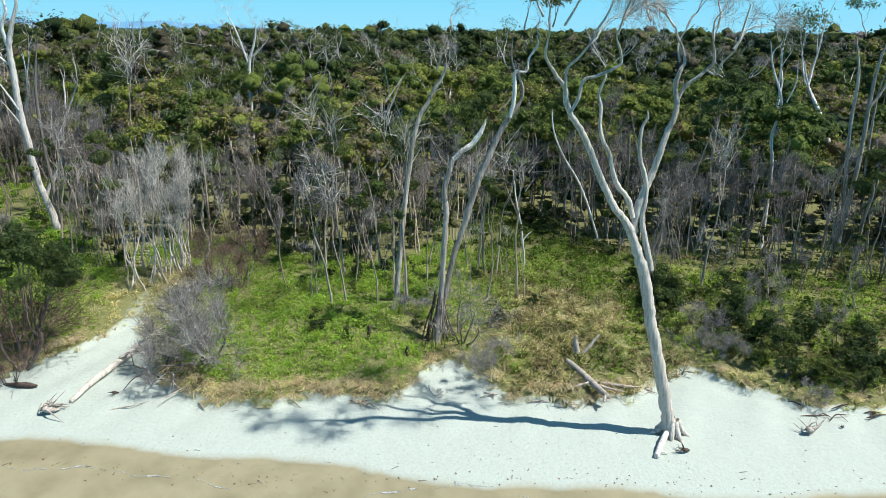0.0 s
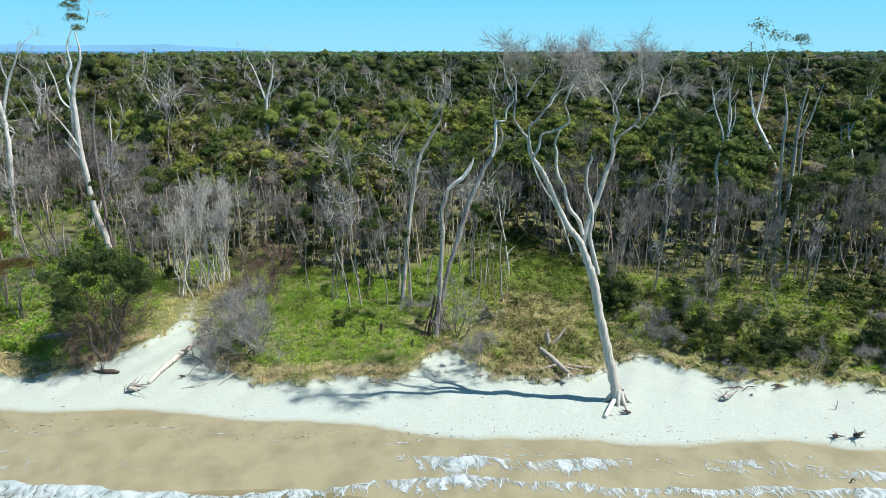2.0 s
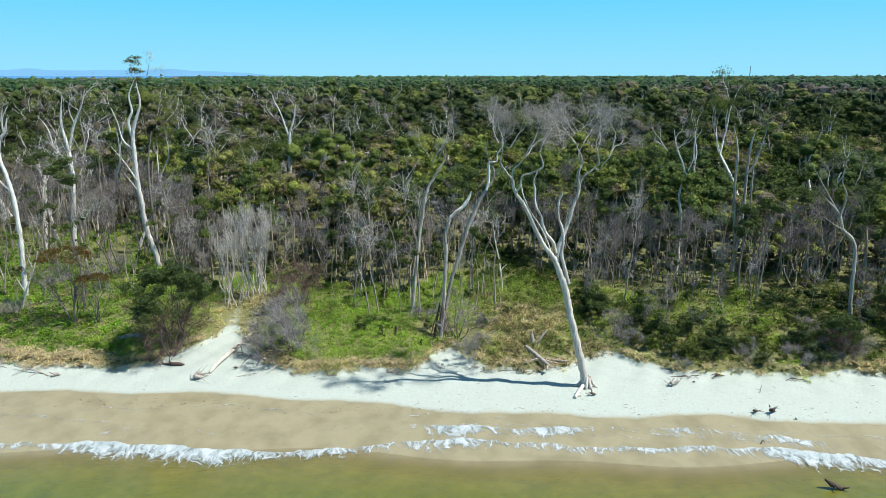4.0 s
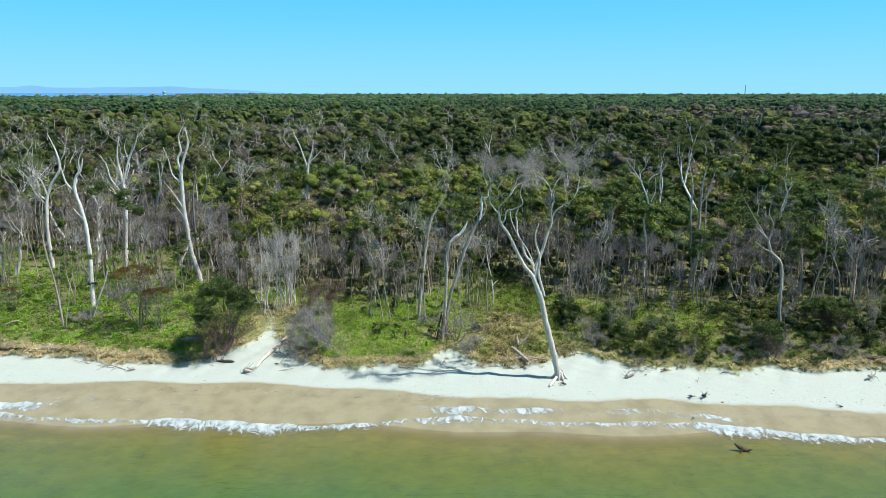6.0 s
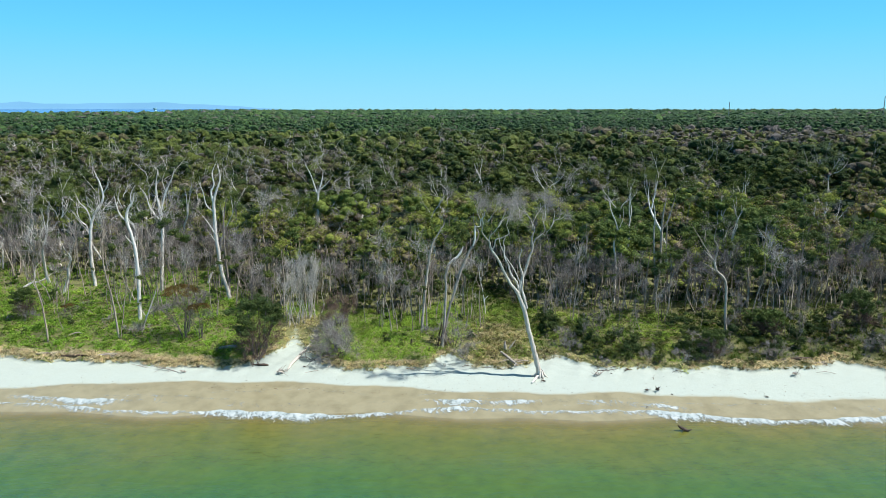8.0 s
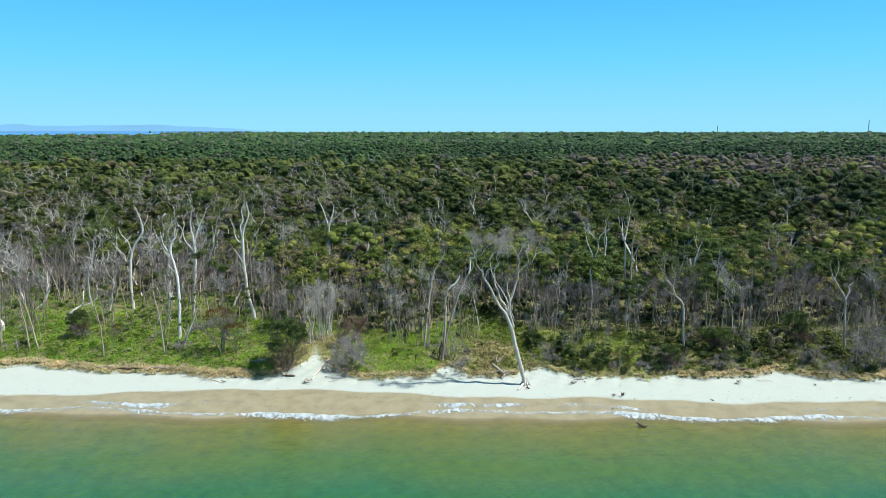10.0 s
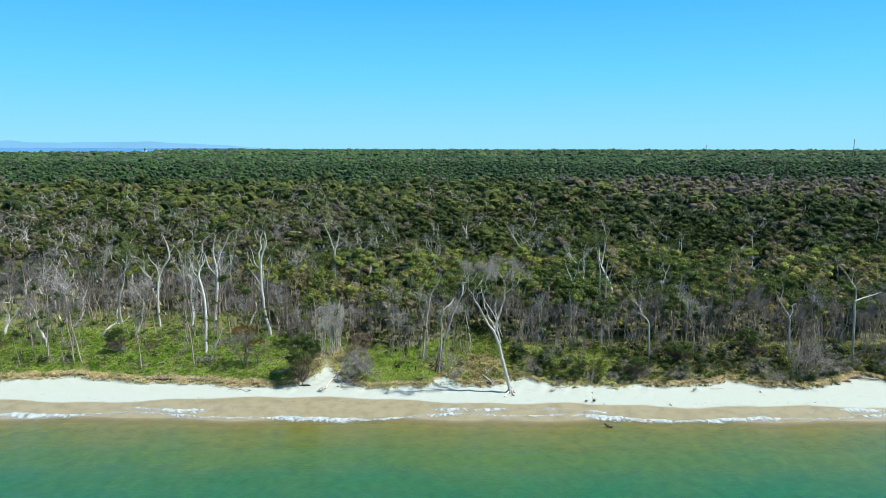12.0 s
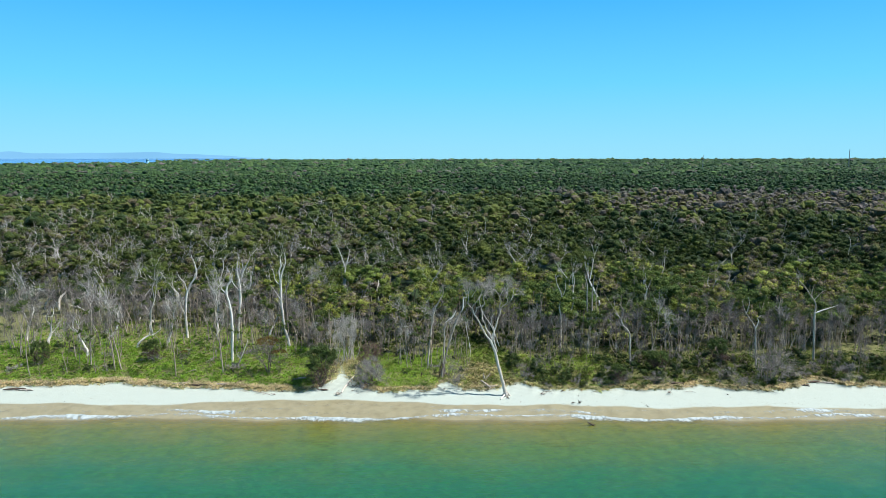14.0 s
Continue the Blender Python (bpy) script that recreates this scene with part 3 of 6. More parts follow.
def pale_bare_tree(ob, rng, k):
    """A thicket stem: pale upright trunks under a flat-topped fan of light grey twigs."""
    g, h = Geo(), Geo()
    for q in range(3):
        limbs, tips = [], []
        grow(rng, (rng.normal() * 0.4, rng.normal() * 0.35, -0.2), (rng.normal() * 0.06, rng.normal() * 0.06, 1), rng.uniform(2.9, 4.0), rng.uniform(0.05, 0.09), 3, limbs, tips, 0.2, 0.5, (2, 3), 0.3, 6, 0.6)
        limb_parts(g, limbs, 5)
        twigs_on(h, rng, tips, 7, 0.9, 0.02, 0.78, 0.7)
    part("stem", g, BARK_GUM, ob, smooth=True)
    tagged(part("twig_spray", h, TWIG, ob, "light grey leafless twigs"), kind="stuff")


def sapling(ob, rng, k):
    """A thin pale stem with a few short side shoots and sparse leaves."""
    limbs, tips = [], []
    grow(rng, (0, 0, -0.1), (rng.normal() * 0.12, rng.normal() * 0.12, 1), rng.uniform(2.6, 4.2), rng.uniform(0.03, 0.055), 2, limbs, tips, 0.12, 0.3, (2, 2), 0.5, 5, 0.5)
    g = Geo()
    limb_parts(g, limbs, 5)
    part("stem", g, BARK_PALE, ob, smooth=True)
    g = Geo()
    if k % 3:
        crown_on(g, rng, tips, 16, 0.45, 0.09, 0.35)
        part("crown", g, LEAF, ob, "sparse green leaves")
    else:
        twigs_on(g, rng, tips, 14, 1.0, 0.022, 0.7, 0.6)
        tagged(part("twig_spray", g, TWIG, ob, "thin grey twigs"), kind="stuff")


def green_shrub(ob, rng, k):
    """A dense rounded shrub, one to three metres high, of small overlapping leaf clumps."""
    g, h = Geo(), Geo()
    tint = (0.12, 0.45, 0.68, 0.25, 0.6)[k % 5]
    ends = []
    for q in range(10):
        a, r = rng.uniform(0, 6.3), rng.uniform(0.1, 1.15)
        p = np.array((math.cos(a) * r, math.sin(a) * r, rng.uniform(0.5, 1.9) * (1.15 - 0.4 * r)))
        ends.append((p, unit(p)))
        tube(h, *bend(((0.1 * math.cos(a), 0.1 * math.sin(a), -0.1, 0.03), (*(p * (0.4, 0.4, 0.55)), 0.022), (*p, 0.008)), 2), 3)
    crown_on(g, rng, ends, 34, 0.6, 0.095, tint, -0.6)
    part("stem", h, BARK_GREY, ob, smooth=True)
    part("crown", g, LEAF, ob, "dense small green leaves")


def grey_shrub(ob, rng, k):
    """A dome of fine grey leafless twigs over crooked stems."""
    g, h = Geo(), Geo()
    ends = []
    for q in range(9):
        limbs, tips = [], []
        a = rng.uniform(0, 6.3)
        grow(rng, (0.15 * math.cos(a), 0.15 * math.sin(a), -0.1), (math.cos(a) * 0.5, math.sin(a) * 0.5, 1), rng.uniform(0.6, 0.95), 0.028, 2, limbs, tips, 0.3, 0.15, (2, 2), 0.7, 3, 0.62)
        limb_parts(h, limbs, 4)
        ends += tips
    twigs_on(g, rng, ends, 40 if k == 3 else 16, 0.42, 0.008 if k == 3 else 0.011, (0.34, 0.44, 0.52, 0.48)[k % 4], 0.3)
    part("stem", h, BARK_GREY, ob, smooth=True)
    tagged(part("twig_spray", g, TWIG, ob, "fine grey leafless twigs"), kind="stuff")


def red_shrub(ob, rng, k):
    grey_shrub(ob, rng, 3)
    for c in ob.children:
        if c.name.startswith("twig_spray"):
            c.data.materials[0] = TWIG_RED
            c["label"] = "reddish brown dry twigs"


def dark_tree(ob, rng, k):
    """A low tree: thin crooked stems, clear below, under a dense domed crown with dry twigs inside."""
    g, t, h = Geo(), Geo(), Geo()
    ends = []
    for q in range(64):
        d = unit(rng.normal(size=3))
        d[2] = abs(d[2]) if d[2] < -0.35 else d[2]
        p = np.array((0, 0, 2.75)) + d * (1.75, 1.75, 1.6) * rng.uniform(0.6, 1.0)
        ends.append((p, d))
        if q % 9 == 0:
            a = q * 0.7
            tube(g, *bend(((0.2 * math.cos(a), 0.2 * math.sin(a), -0.1, 0.045), (d[0] * 0.35 + rng.normal() * 0.15, d[1] * 0.35 + rng.normal() * 0.15, 0.9, 0.035), (d[0] * 0.7, d[1] * 0.7, 1.7, 0.028), (p[0], p[1], max(p[2], 2.2), 0.01)), 4), 5)
    part("trunk", g, BARK_GREY, ob, smooth=True)
    crown_on(t, rng, [e for e in ends if e[0][2] > 1.75], 44, 0.46, 0.07, 0.3 + 0.15 * (k % 3), -0.5, 0.85)
    part("crown", t, LEAF_DARK, ob, "dense dark green leaves")
    twigs_on(h, rng, [(np.array((p[0], p[1], rng.uniform(1.1, 2.5))), w) for p, w in ends], 20, 0.8, 0.016, 0.0, 0.3)
    tagged(part("twig_spray", h, TWIG_RED, ob, "dark brown twigs under the leaves"), kind="stuff")


def rusty_tree(ob, rng, k):
    """A low spreading tree on thin crooked stems: grey-brown twigs under a thin rusty olive dome."""
    g, t, h = Geo(), Geo(), Geo()
    ends = []
    for q in range(7):
        limbs, tips = [], []
        a = q * 0.9
        grow(rng, (0.25 * math.cos(a), 0.25 * math.sin(a), -0.1), (math.cos(a) * 0.22, math.sin(a) * 0.22, 1), rng.uniform(4.3, 5.0), 0.085, 2, limbs, tips, 0.13, 0.1, (3, 4), 0.75, 5, 0.5)
        limb_parts(g, limbs, 5)
        ends += tips
    part("stem", g, BARK_GREY, ob, smooth=True)
    twigs_on(h, rng, ends, 12, 1.3, 0.018, 0.2, 0.3)
    tagged(part("twig_spray", h, TWIG, ob, "grey-brown dry twigs"), kind="stuff")
    dome = []
    for q in range(70):
        a, r = rng.uniform(0, 6.3), math.sqrt(rng.uniform(0, 1)) * 2.7
        dome.append((np.array((math.cos(a) * r, math.sin(a) * r, 8.3 - 0.16 * r * r)), np.array((0, 0, 1.0))))
    crown_on(t, rng, dome, 60, 0.6, 0.1, 0.85, -0.1, 0.5, 0)
    crown_on(t, rng, [(np.array((rng.normal() * 1.3, rng.normal() * 1.3, rng.uniform(2.4, 5.0))), np.array((0, 0, 1.0))) for q in range(12)], 26, 0.6, 0.07, 0.6, -0.6, 0.7, 0)
    part("crown", t, RUSTY, ob, "thin rusty olive leaves")


def crooked_gum(B, high, seed, lean=0.0, thick=0.26):
    """A bare white gum with a wandering trunk that breaks up into crooked limbs."""
    rng = np.random.default_rng(seed)
    limbs, tips = [], []
    grow(rng, (0, 0, -0.2), (lean + rng.normal() * 0.06, rng.normal() * 0.05, 1), high * 0.34, thick, 3, limbs, tips, 0.22, 0.2, (2, 3), 0.72, 6, 0.62)
    ob = tagged(new("white_gum"), "bare crooked white gum among grey scrub", "tree", "bare white gums")
    ob.location = (B[0], B[1], float(rise(*B)))
    small = Geo()
    for pts, rad, depth in limbs:
        if depth < 1:
            tube(small, pts, rad, 4)
            continue
        g = Geo()
        tube(g, pts, rad * (1 + 0.06 * rng.normal(size=len(rad))), 8 if depth == 3 else 6)
        part("trunk" if depth == 3 else "limb", g, BARK_WHITE, ob, smooth=True)
    tagged(part("branchwork", small, BARK_WHITE, ob, smooth=True), kind="stuff")
    h = Geo()
    twigs_on(h, rng, tips, 12, 0.7, 0.016, 0.6, 0.2)
    tagged(part("twig_spray", h, TWIG, ob, "pale bare twigs"), kind="stuff")


def white_gum(name, label, base, limbs, trunk_mat=BARK_WHITE, twig_ends=(), leaf_ends=(), roots=0, seed=1, tint=0.9, group="", others=None):
    """A gum from the lines of its limbs (rows of x, y, z, radius from the base), with its own twigs and leaves."""
    rng = np.random.default_rng(seed)
    x, y = base
    z = float(rise(x, y))
    ob = tagged(new(name), label, "tree", group)
    ob.location = (x, y, z - 0.05)
    for k, line in enumerate(limbs):
        g = Geo()
        pts, rad = bend(line, 6)
        wob = rng.normal(size=pts.shape) * rad[:, None] * 0.06
        wob[0] = 0
        tube(g, pts + wob, rad * 0.9 * (1 + 0.045 * rng.normal(size=len(rad))), 10 if k == 0 else 7)
        part("trunk" if k == 0 else "limb", g, (others or {}).get(k, trunk_mat), ob, smooth=True)
    if roots:
        r0 = limbs[0][0][3]
        for q in range(roots):
            g = Geo()
            a = q * 6.283 / roots + rng.uniform(-0.3, 0.3)
            o = np.array((math.cos(a), math.sin(a), 0))
            reach = rng.uniform(0.4, 1.1) * r0 * 2
            tube(g, *bend(((*(o * r0 * 0.5 + (0, 0, 0.9 * r0 * 2)), r0 * 0.3), (*(o * r0 * 1.1 + (0, 0, 0.3)), r0 * 0.28), (*(o * (r0 + reach * 0.5) + (0, 0, 0.04)), r0 * 0.18), (*(o * (r0 + reach) + (0, 0, -0.1)), 0.02)), 4), 6)
            part("root", g, trunk_mat, ob, smooth=True)
    if twig_ends:
        g, h = Geo(), Geo()
        for (p, w, length, n) in twig_ends:
            lm, tips = [], []
            grow(rng, p, w, length, 0.05, 2, lm, tips, 0.25, 0.12, (2, 3), 0.75, 3, 0.7)
            limb_parts(h, lm, 4)
            twigs_on(g, rng, tips, n, length * 0.7, 0.013, tint, -0.05)
        tagged(part("branchwork", h, trunk_mat, ob, smooth=True), kind="stuff")
        tagged(part("twig_spray", g, TWIG, ob, "fine pale grey twigs"), kind="stuff")
    if leaf_ends:
        g, h = Geo(), Geo()
        for (p, w, length, t) in leaf_ends:
            lm, tips = [], []
            grow(rng, p, w, length, 0.05, 2, lm, tips, 0.25, 0.15, (2, 3), 0.7, 3, 0.7)
            limb_parts(h, lm, 4)
            crown_on(g, rng, tips, 70, 0.65, 0.1, min(t + 0.15, 0.72), flat=0.65, core=0)
        part("crown", g, LEAF, ob, "small olive green leaf clumps")
        tagged(part("leafy_branchwork", h, trunk_mat, ob, smooth=True), kind="stuff")
    return ob


def emergent_gum(ob, rng, k):
    """A taller gum: white trunk and open limbs, with small flat leaf clumps at the ends."""
    limbs, tips = [], []
    grow(rng, (0, 0, -0.2), (rng.normal() * 0.07, rng.normal() * 0.07, 1), rng.uniform(7.6, 9.2), rng.uniform(0.2, 0.26), 3, limbs, tips, 0.17, 0.3, (2, 3), 0.55, 6, 0.44)
    g = Geo()
    limb_parts(g, limbs, 6)
    part("trunk", g, BARK_WHITE, ob, "white trunk and limbs", True)
    g = Geo()
    if k % 4 != 3:
        crown_on(g, rng, [t for t in tips if rng.random() < (0.95 if k % 2 else 0.75)], 64, 1.25, 0.12, (0.4, 0.55, 0.5, 0.6)[k % 4], flat=0.75, core=0)
        part("crown", g, LEAF, ob, "flat olive green leaf clumps")
    else:
        twigs_on(g, rng, tips, 14, 0.8, 0.02, 0.6, 0.3)
        tagged(part("twig_spray", g, TWIG, ob, "pale bare twigs"), kind="stuff")


# ---- the forest behind ----
def front(x):
    """How far back (y) the closed forest begins."""
    x = np.asarray(x, float)
    return (47 + 27 * smooth(-22, -38, x) + 8 * smooth(-60, -90, x) - 3 * smooth(14, 30, x) + 5 * np.exp(-((x + 18) / 4) ** 2) + 14 * np.exp(-((x - 8) / 4.6) ** 2)
            + 1.5 * np.sin(x * 0.35) + 1.2 * np.sin(x * 0.9 + 1))


def canopy_height(x, y):
    x, y = np.asarray(x, float), np.asarray(y, float)
    return 8.8 + 3.6 * smooth(55, 110, y) + 1.1 * np.sin(x * 0.05 + 1) * np.sin(y * 0.043) + 0.9 * np.sin(x * 0.13 + y * 0.09)


def crown_tint(x, y, rng):
    """Tint of a crown: browner and greyer in patches, greener to the east, then lowered to paint in the eastern edge's
    shade.
    """
    x, y = np.asarray(x, float), np.asarray(y, float)
    t = 0.36 + 0.2 * np.sin(x * 0.045 + 0.7 + np.sin(y * 0.021)) * np.sin(y * 0.03 + 1 + 0.8 * np.sin(x * 0.017)) + 0.1 * smooth(-20, 30, x) * (1 - smooth(34, 60, x)) - 0.36 * smooth(34, 68, x) * (1 - 0.6 * smooth(150, 260, y)) - 0.28 * smooth(12, 24, x) * (1 - smooth(70, 100, y)) + rng.normal(size=x.shape) * 0.22
    heath = smooth(225, 275, y + 0.1 * x) * (1 - smooth(450, 540, y + 0.1 * x)) * smooth(70, 150, x + 20 * np.sin(y * 0.03))
    grey = smooth(30, -60, x) * smooth(60, 90, y) * (1 - smooth(190, 280, y)) * 0.85
    shade = smooth(8, 25, x) * (1 - smooth(70, 105, y)) * 0.2
    dull = rng.random(x.shape) < np.clip(0.17 + 0.9 * heath + 0.36 * grey + shade, 0, 0.97)
    return np.clip(np.where(dull, rng.uniform(0.8, 0.9, x.shape) + 0.12 * heath, np.clip(t, 0.05, 0.78)), 0, 1)


def scatter(rng, y0, y1, step):
    """Jittered places between two distances, widening with the view."""
    out = []
    for y in np.arange(y0, y1, step):
        x = np.arange(-0.565 * (y + 89) - 14, 0.74 * (y + 89) + 2, step)
        out.append(np.stack([x + rng.uniform(-0.45, 0.45, len(x)) * step, y + rng.uniform(-0.45, 0.45, len(x)) * step], -1))
    p = np.concatenate(out)
    return p[p[:, 1] > front(p[:, 0]) + 1.0]


def canopy(name, label, rng, spots, count, per, radius, size, level, core, hmul=1.0, even=0.25):
    """Many crowns as one mesh: each crown several lumpy leaf masses with loose sprays on them."""
    n = len(spots)
    x, y = spots[:, 0], spots[:, 1]
    bulk = np.clip(rng.lognormal(-0.06, 0.36, n), 0.45, 1.9) if count > 2 else rng.uniform(0.8, 1.2, n)
    top = canopy_height(x, y) * (0.82 + 0.2 * bulk) * rng.uniform(1 - even, 1 + even * 0.7, n) * hmul
    tint = crown_tint(x, y, rng)
    wide = radius * bulk
    a, r = rng.uniform(0, 6.3, (n, count)), np.sqrt(rng.uniform(0, 1, (n, count)))
    r[:, 0] = 0
    c = np.stack([x[:, None] + np.cos(a) * r * wide[:, None], y[:, None] + np.sin(a) * r * wide[:, None],
                  (rise(x, y) + top)[:, None] - (r ** 2) * wide[:, None] * 0.8 - rng.uniform(0, 1, (n, count)) * radius * 0.35], -1)
    pr = wide[:, None] * rng.uniform(0.3, 0.58, (n, count)) * (1.25 if count == 1 else 1.0 if count < 7 else 0.72)
    tt = np.clip(tint[:, None] + rng.normal(size=(n, count)) * 0.05, 0, 1)
    g = Geo()
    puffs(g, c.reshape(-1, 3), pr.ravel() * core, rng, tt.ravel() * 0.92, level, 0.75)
    d = unit(rng.normal(size=(n, count, per, 3)))
    d[..., 2] = np.where(d[..., 2] < -0.2, -d[..., 2] * 0.6, d[..., 2])
    q = c[:, :, None] + d * pr[..., None, None] * rng.uniform(core, 1.12, (n, count, per, 1)) * (1, 1, 0.88)
    leaves(g, q.reshape(-1, 3), (d + (0, 0, 0.4)).reshape(-1, 3), size, rng, np.repeat(tt.ravel(), per))
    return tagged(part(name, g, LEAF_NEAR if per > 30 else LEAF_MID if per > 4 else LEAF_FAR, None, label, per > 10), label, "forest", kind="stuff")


rng = np.random.default_rng(21)
view = lambda y: (y + 92) * 0.66 + 6
near_spots = scatter(rng, 52, 92, 4.6)
thin = smooth(-14, -30, near_spots[:, 0]) * 0.3
crowned = near_spots[(np.hypot(near_spots[:, 0] - 32.6, near_spots[:, 1] - 50) > 4.0) & (rng.random(len(near_spots)) > thin) & (near_spots[:, 1] > front(near_spots[:, 0]) + 6)]
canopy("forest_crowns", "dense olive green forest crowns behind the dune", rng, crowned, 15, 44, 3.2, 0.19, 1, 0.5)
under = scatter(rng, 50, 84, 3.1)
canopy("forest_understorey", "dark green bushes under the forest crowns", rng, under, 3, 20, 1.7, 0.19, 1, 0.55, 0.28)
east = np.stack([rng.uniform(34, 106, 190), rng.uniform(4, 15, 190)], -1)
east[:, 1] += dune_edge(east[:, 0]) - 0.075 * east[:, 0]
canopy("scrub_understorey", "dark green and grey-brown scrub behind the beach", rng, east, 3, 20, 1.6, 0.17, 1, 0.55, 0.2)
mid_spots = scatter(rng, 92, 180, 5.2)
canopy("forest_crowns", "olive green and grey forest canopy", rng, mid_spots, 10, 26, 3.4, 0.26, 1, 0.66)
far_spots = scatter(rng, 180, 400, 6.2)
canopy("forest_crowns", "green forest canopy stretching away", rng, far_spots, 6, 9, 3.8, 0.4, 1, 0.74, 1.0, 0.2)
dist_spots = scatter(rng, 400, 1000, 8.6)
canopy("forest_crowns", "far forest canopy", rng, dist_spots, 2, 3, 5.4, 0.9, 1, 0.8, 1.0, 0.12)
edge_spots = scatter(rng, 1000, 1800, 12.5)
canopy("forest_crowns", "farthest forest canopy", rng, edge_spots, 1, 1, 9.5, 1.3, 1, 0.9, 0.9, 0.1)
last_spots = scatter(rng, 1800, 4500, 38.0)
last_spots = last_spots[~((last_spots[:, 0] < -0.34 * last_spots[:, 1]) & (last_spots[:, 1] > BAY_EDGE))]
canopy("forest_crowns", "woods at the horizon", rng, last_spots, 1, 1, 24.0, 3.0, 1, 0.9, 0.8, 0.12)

# one bumpy sheet: leafy mass coloured as shade under crowns, and the farthest woods
m, n, l, b = nodes_of("far_woods", 0.8, 0.15)
pos = place(n)
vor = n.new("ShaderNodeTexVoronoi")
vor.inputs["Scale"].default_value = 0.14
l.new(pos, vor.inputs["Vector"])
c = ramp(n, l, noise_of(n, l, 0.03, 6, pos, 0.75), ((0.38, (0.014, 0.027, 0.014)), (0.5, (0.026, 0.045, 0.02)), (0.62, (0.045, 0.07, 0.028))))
# rims of the cells darkened, painted shade between treetops
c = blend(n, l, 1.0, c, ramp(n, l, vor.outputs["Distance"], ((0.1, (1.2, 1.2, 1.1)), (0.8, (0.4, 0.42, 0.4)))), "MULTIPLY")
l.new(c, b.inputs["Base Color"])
bump(n, l, b, vor.outputs["Distance"], 1.0, -3.0)


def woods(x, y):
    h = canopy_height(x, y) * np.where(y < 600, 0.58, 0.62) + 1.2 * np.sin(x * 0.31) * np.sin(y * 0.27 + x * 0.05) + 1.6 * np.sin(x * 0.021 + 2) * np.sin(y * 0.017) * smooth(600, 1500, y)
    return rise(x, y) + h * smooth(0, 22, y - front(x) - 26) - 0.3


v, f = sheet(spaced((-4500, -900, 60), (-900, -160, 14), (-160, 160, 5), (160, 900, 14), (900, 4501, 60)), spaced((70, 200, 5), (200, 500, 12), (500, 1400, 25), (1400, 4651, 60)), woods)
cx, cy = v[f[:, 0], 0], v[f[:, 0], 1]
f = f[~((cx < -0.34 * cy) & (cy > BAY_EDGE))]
tagged(new("far_woods", mesh_of("far_woods", v, f, m, True)), "dark green woods sheet to the horizon, coloured as shade between crowns", "forest", kind="stuff")

# trunks under the nearer crowns
g = Geo()
for (x, y) in near_spots:
    z, h = float(rise(x, y)), float(canopy_height(x, y))
    k = rng.normal(size=4)
    tube(g, ((x, y, z - 0.2), (x + k[0] * 0.25, y + k[1] * 0.25, z + h * 0.5), (x + k[2] * 0.5, y + k[3] * 0.5, z + h * 0.9)), (0.11, 0.085, 0.04), 5)
for (x, y) in scatter(rng, 47, 72, 2.3):
    if rng.random() < 0.35:
        z = float(rise(x, y))
        k = rng.normal(size=4) * 0.35
        h = rng.uniform(4, 8.5)
        tube(g, ((x, y, z - 0.2), (x + k[0], y + k[1], z + h * 0.5), (x + k[0] * 1.3 + k[2], y + k[1] * 1.3 + k[3], z + h)), (0.06, 0.045, 0.015), 4)
tagged(part("forest_trunks", g, BARK_PALE, None, "slim pale trunks in the forest's shade", True), "slim pale trunks in the forest's shade", "forest", kind="stuff")

# bare white tops that stand out of the canopy
g, h = Geo(), Geo()
spots = []
for y0, y1, count, left in ((70, 95, 60, 0.85), (95, 150, 230, 0.8), (150, 260, 310, 0.72), (260, 420, 130, 0.6)):
    for k in range(count):
        y = rng.uniform(y0, y1)
        w = view(y)
        x = -8 - abs(rng.uniform(0, w)) if rng.random() < left else -8 + rng.uniform(0, w)
        spots.append((x, y))
for (x, y) in spots:
    if y < front(x) + 8:
        continue
    limbs, tips = [], []
    hh = float(canopy_height(x, y))
    z = float(rise(x, y)) + hh * 0.35
    big = 1 + 0.0015 * (y - 60)
    grow(rng, (x, y, z), (rng.normal() * 0.12, rng.normal() * 0.12, 1), hh * rng.uniform(0.42, 0.66), rng.uniform(0.13, 0.22) * big, 2 if y > 150 else 3, limbs, tips, 0.42, 0.24, (2, 3), 0.55, 4, 0.6 if y > 150 else 0.55)
    limb_parts(g, limbs, 4)
    if rng.random() < 0.5:
        twigs_on(h, rng, tips, 7, 0.8 * big, 0.035 * big, 0.6, 0.3)
tagged(part("bare_treetops", g, BARK_WHITE, None, "bare white limbs of gums above the canopy", True), "bare white limbs of gums above the canopy", "forest", kind="stuff")
tagged(part("bare_twigs", h, TWIG, None, "grey twigs of bare treetops"), "grey twigs of bare treetops", "forest", kind="stuff")

# ---- single trees along the dune ----
rng = np.random.default_rng(5)


def rel(base, z, *rows):
    return [(x - base[0], y - base[1], h - z, r) for x, y, h, r in rows]


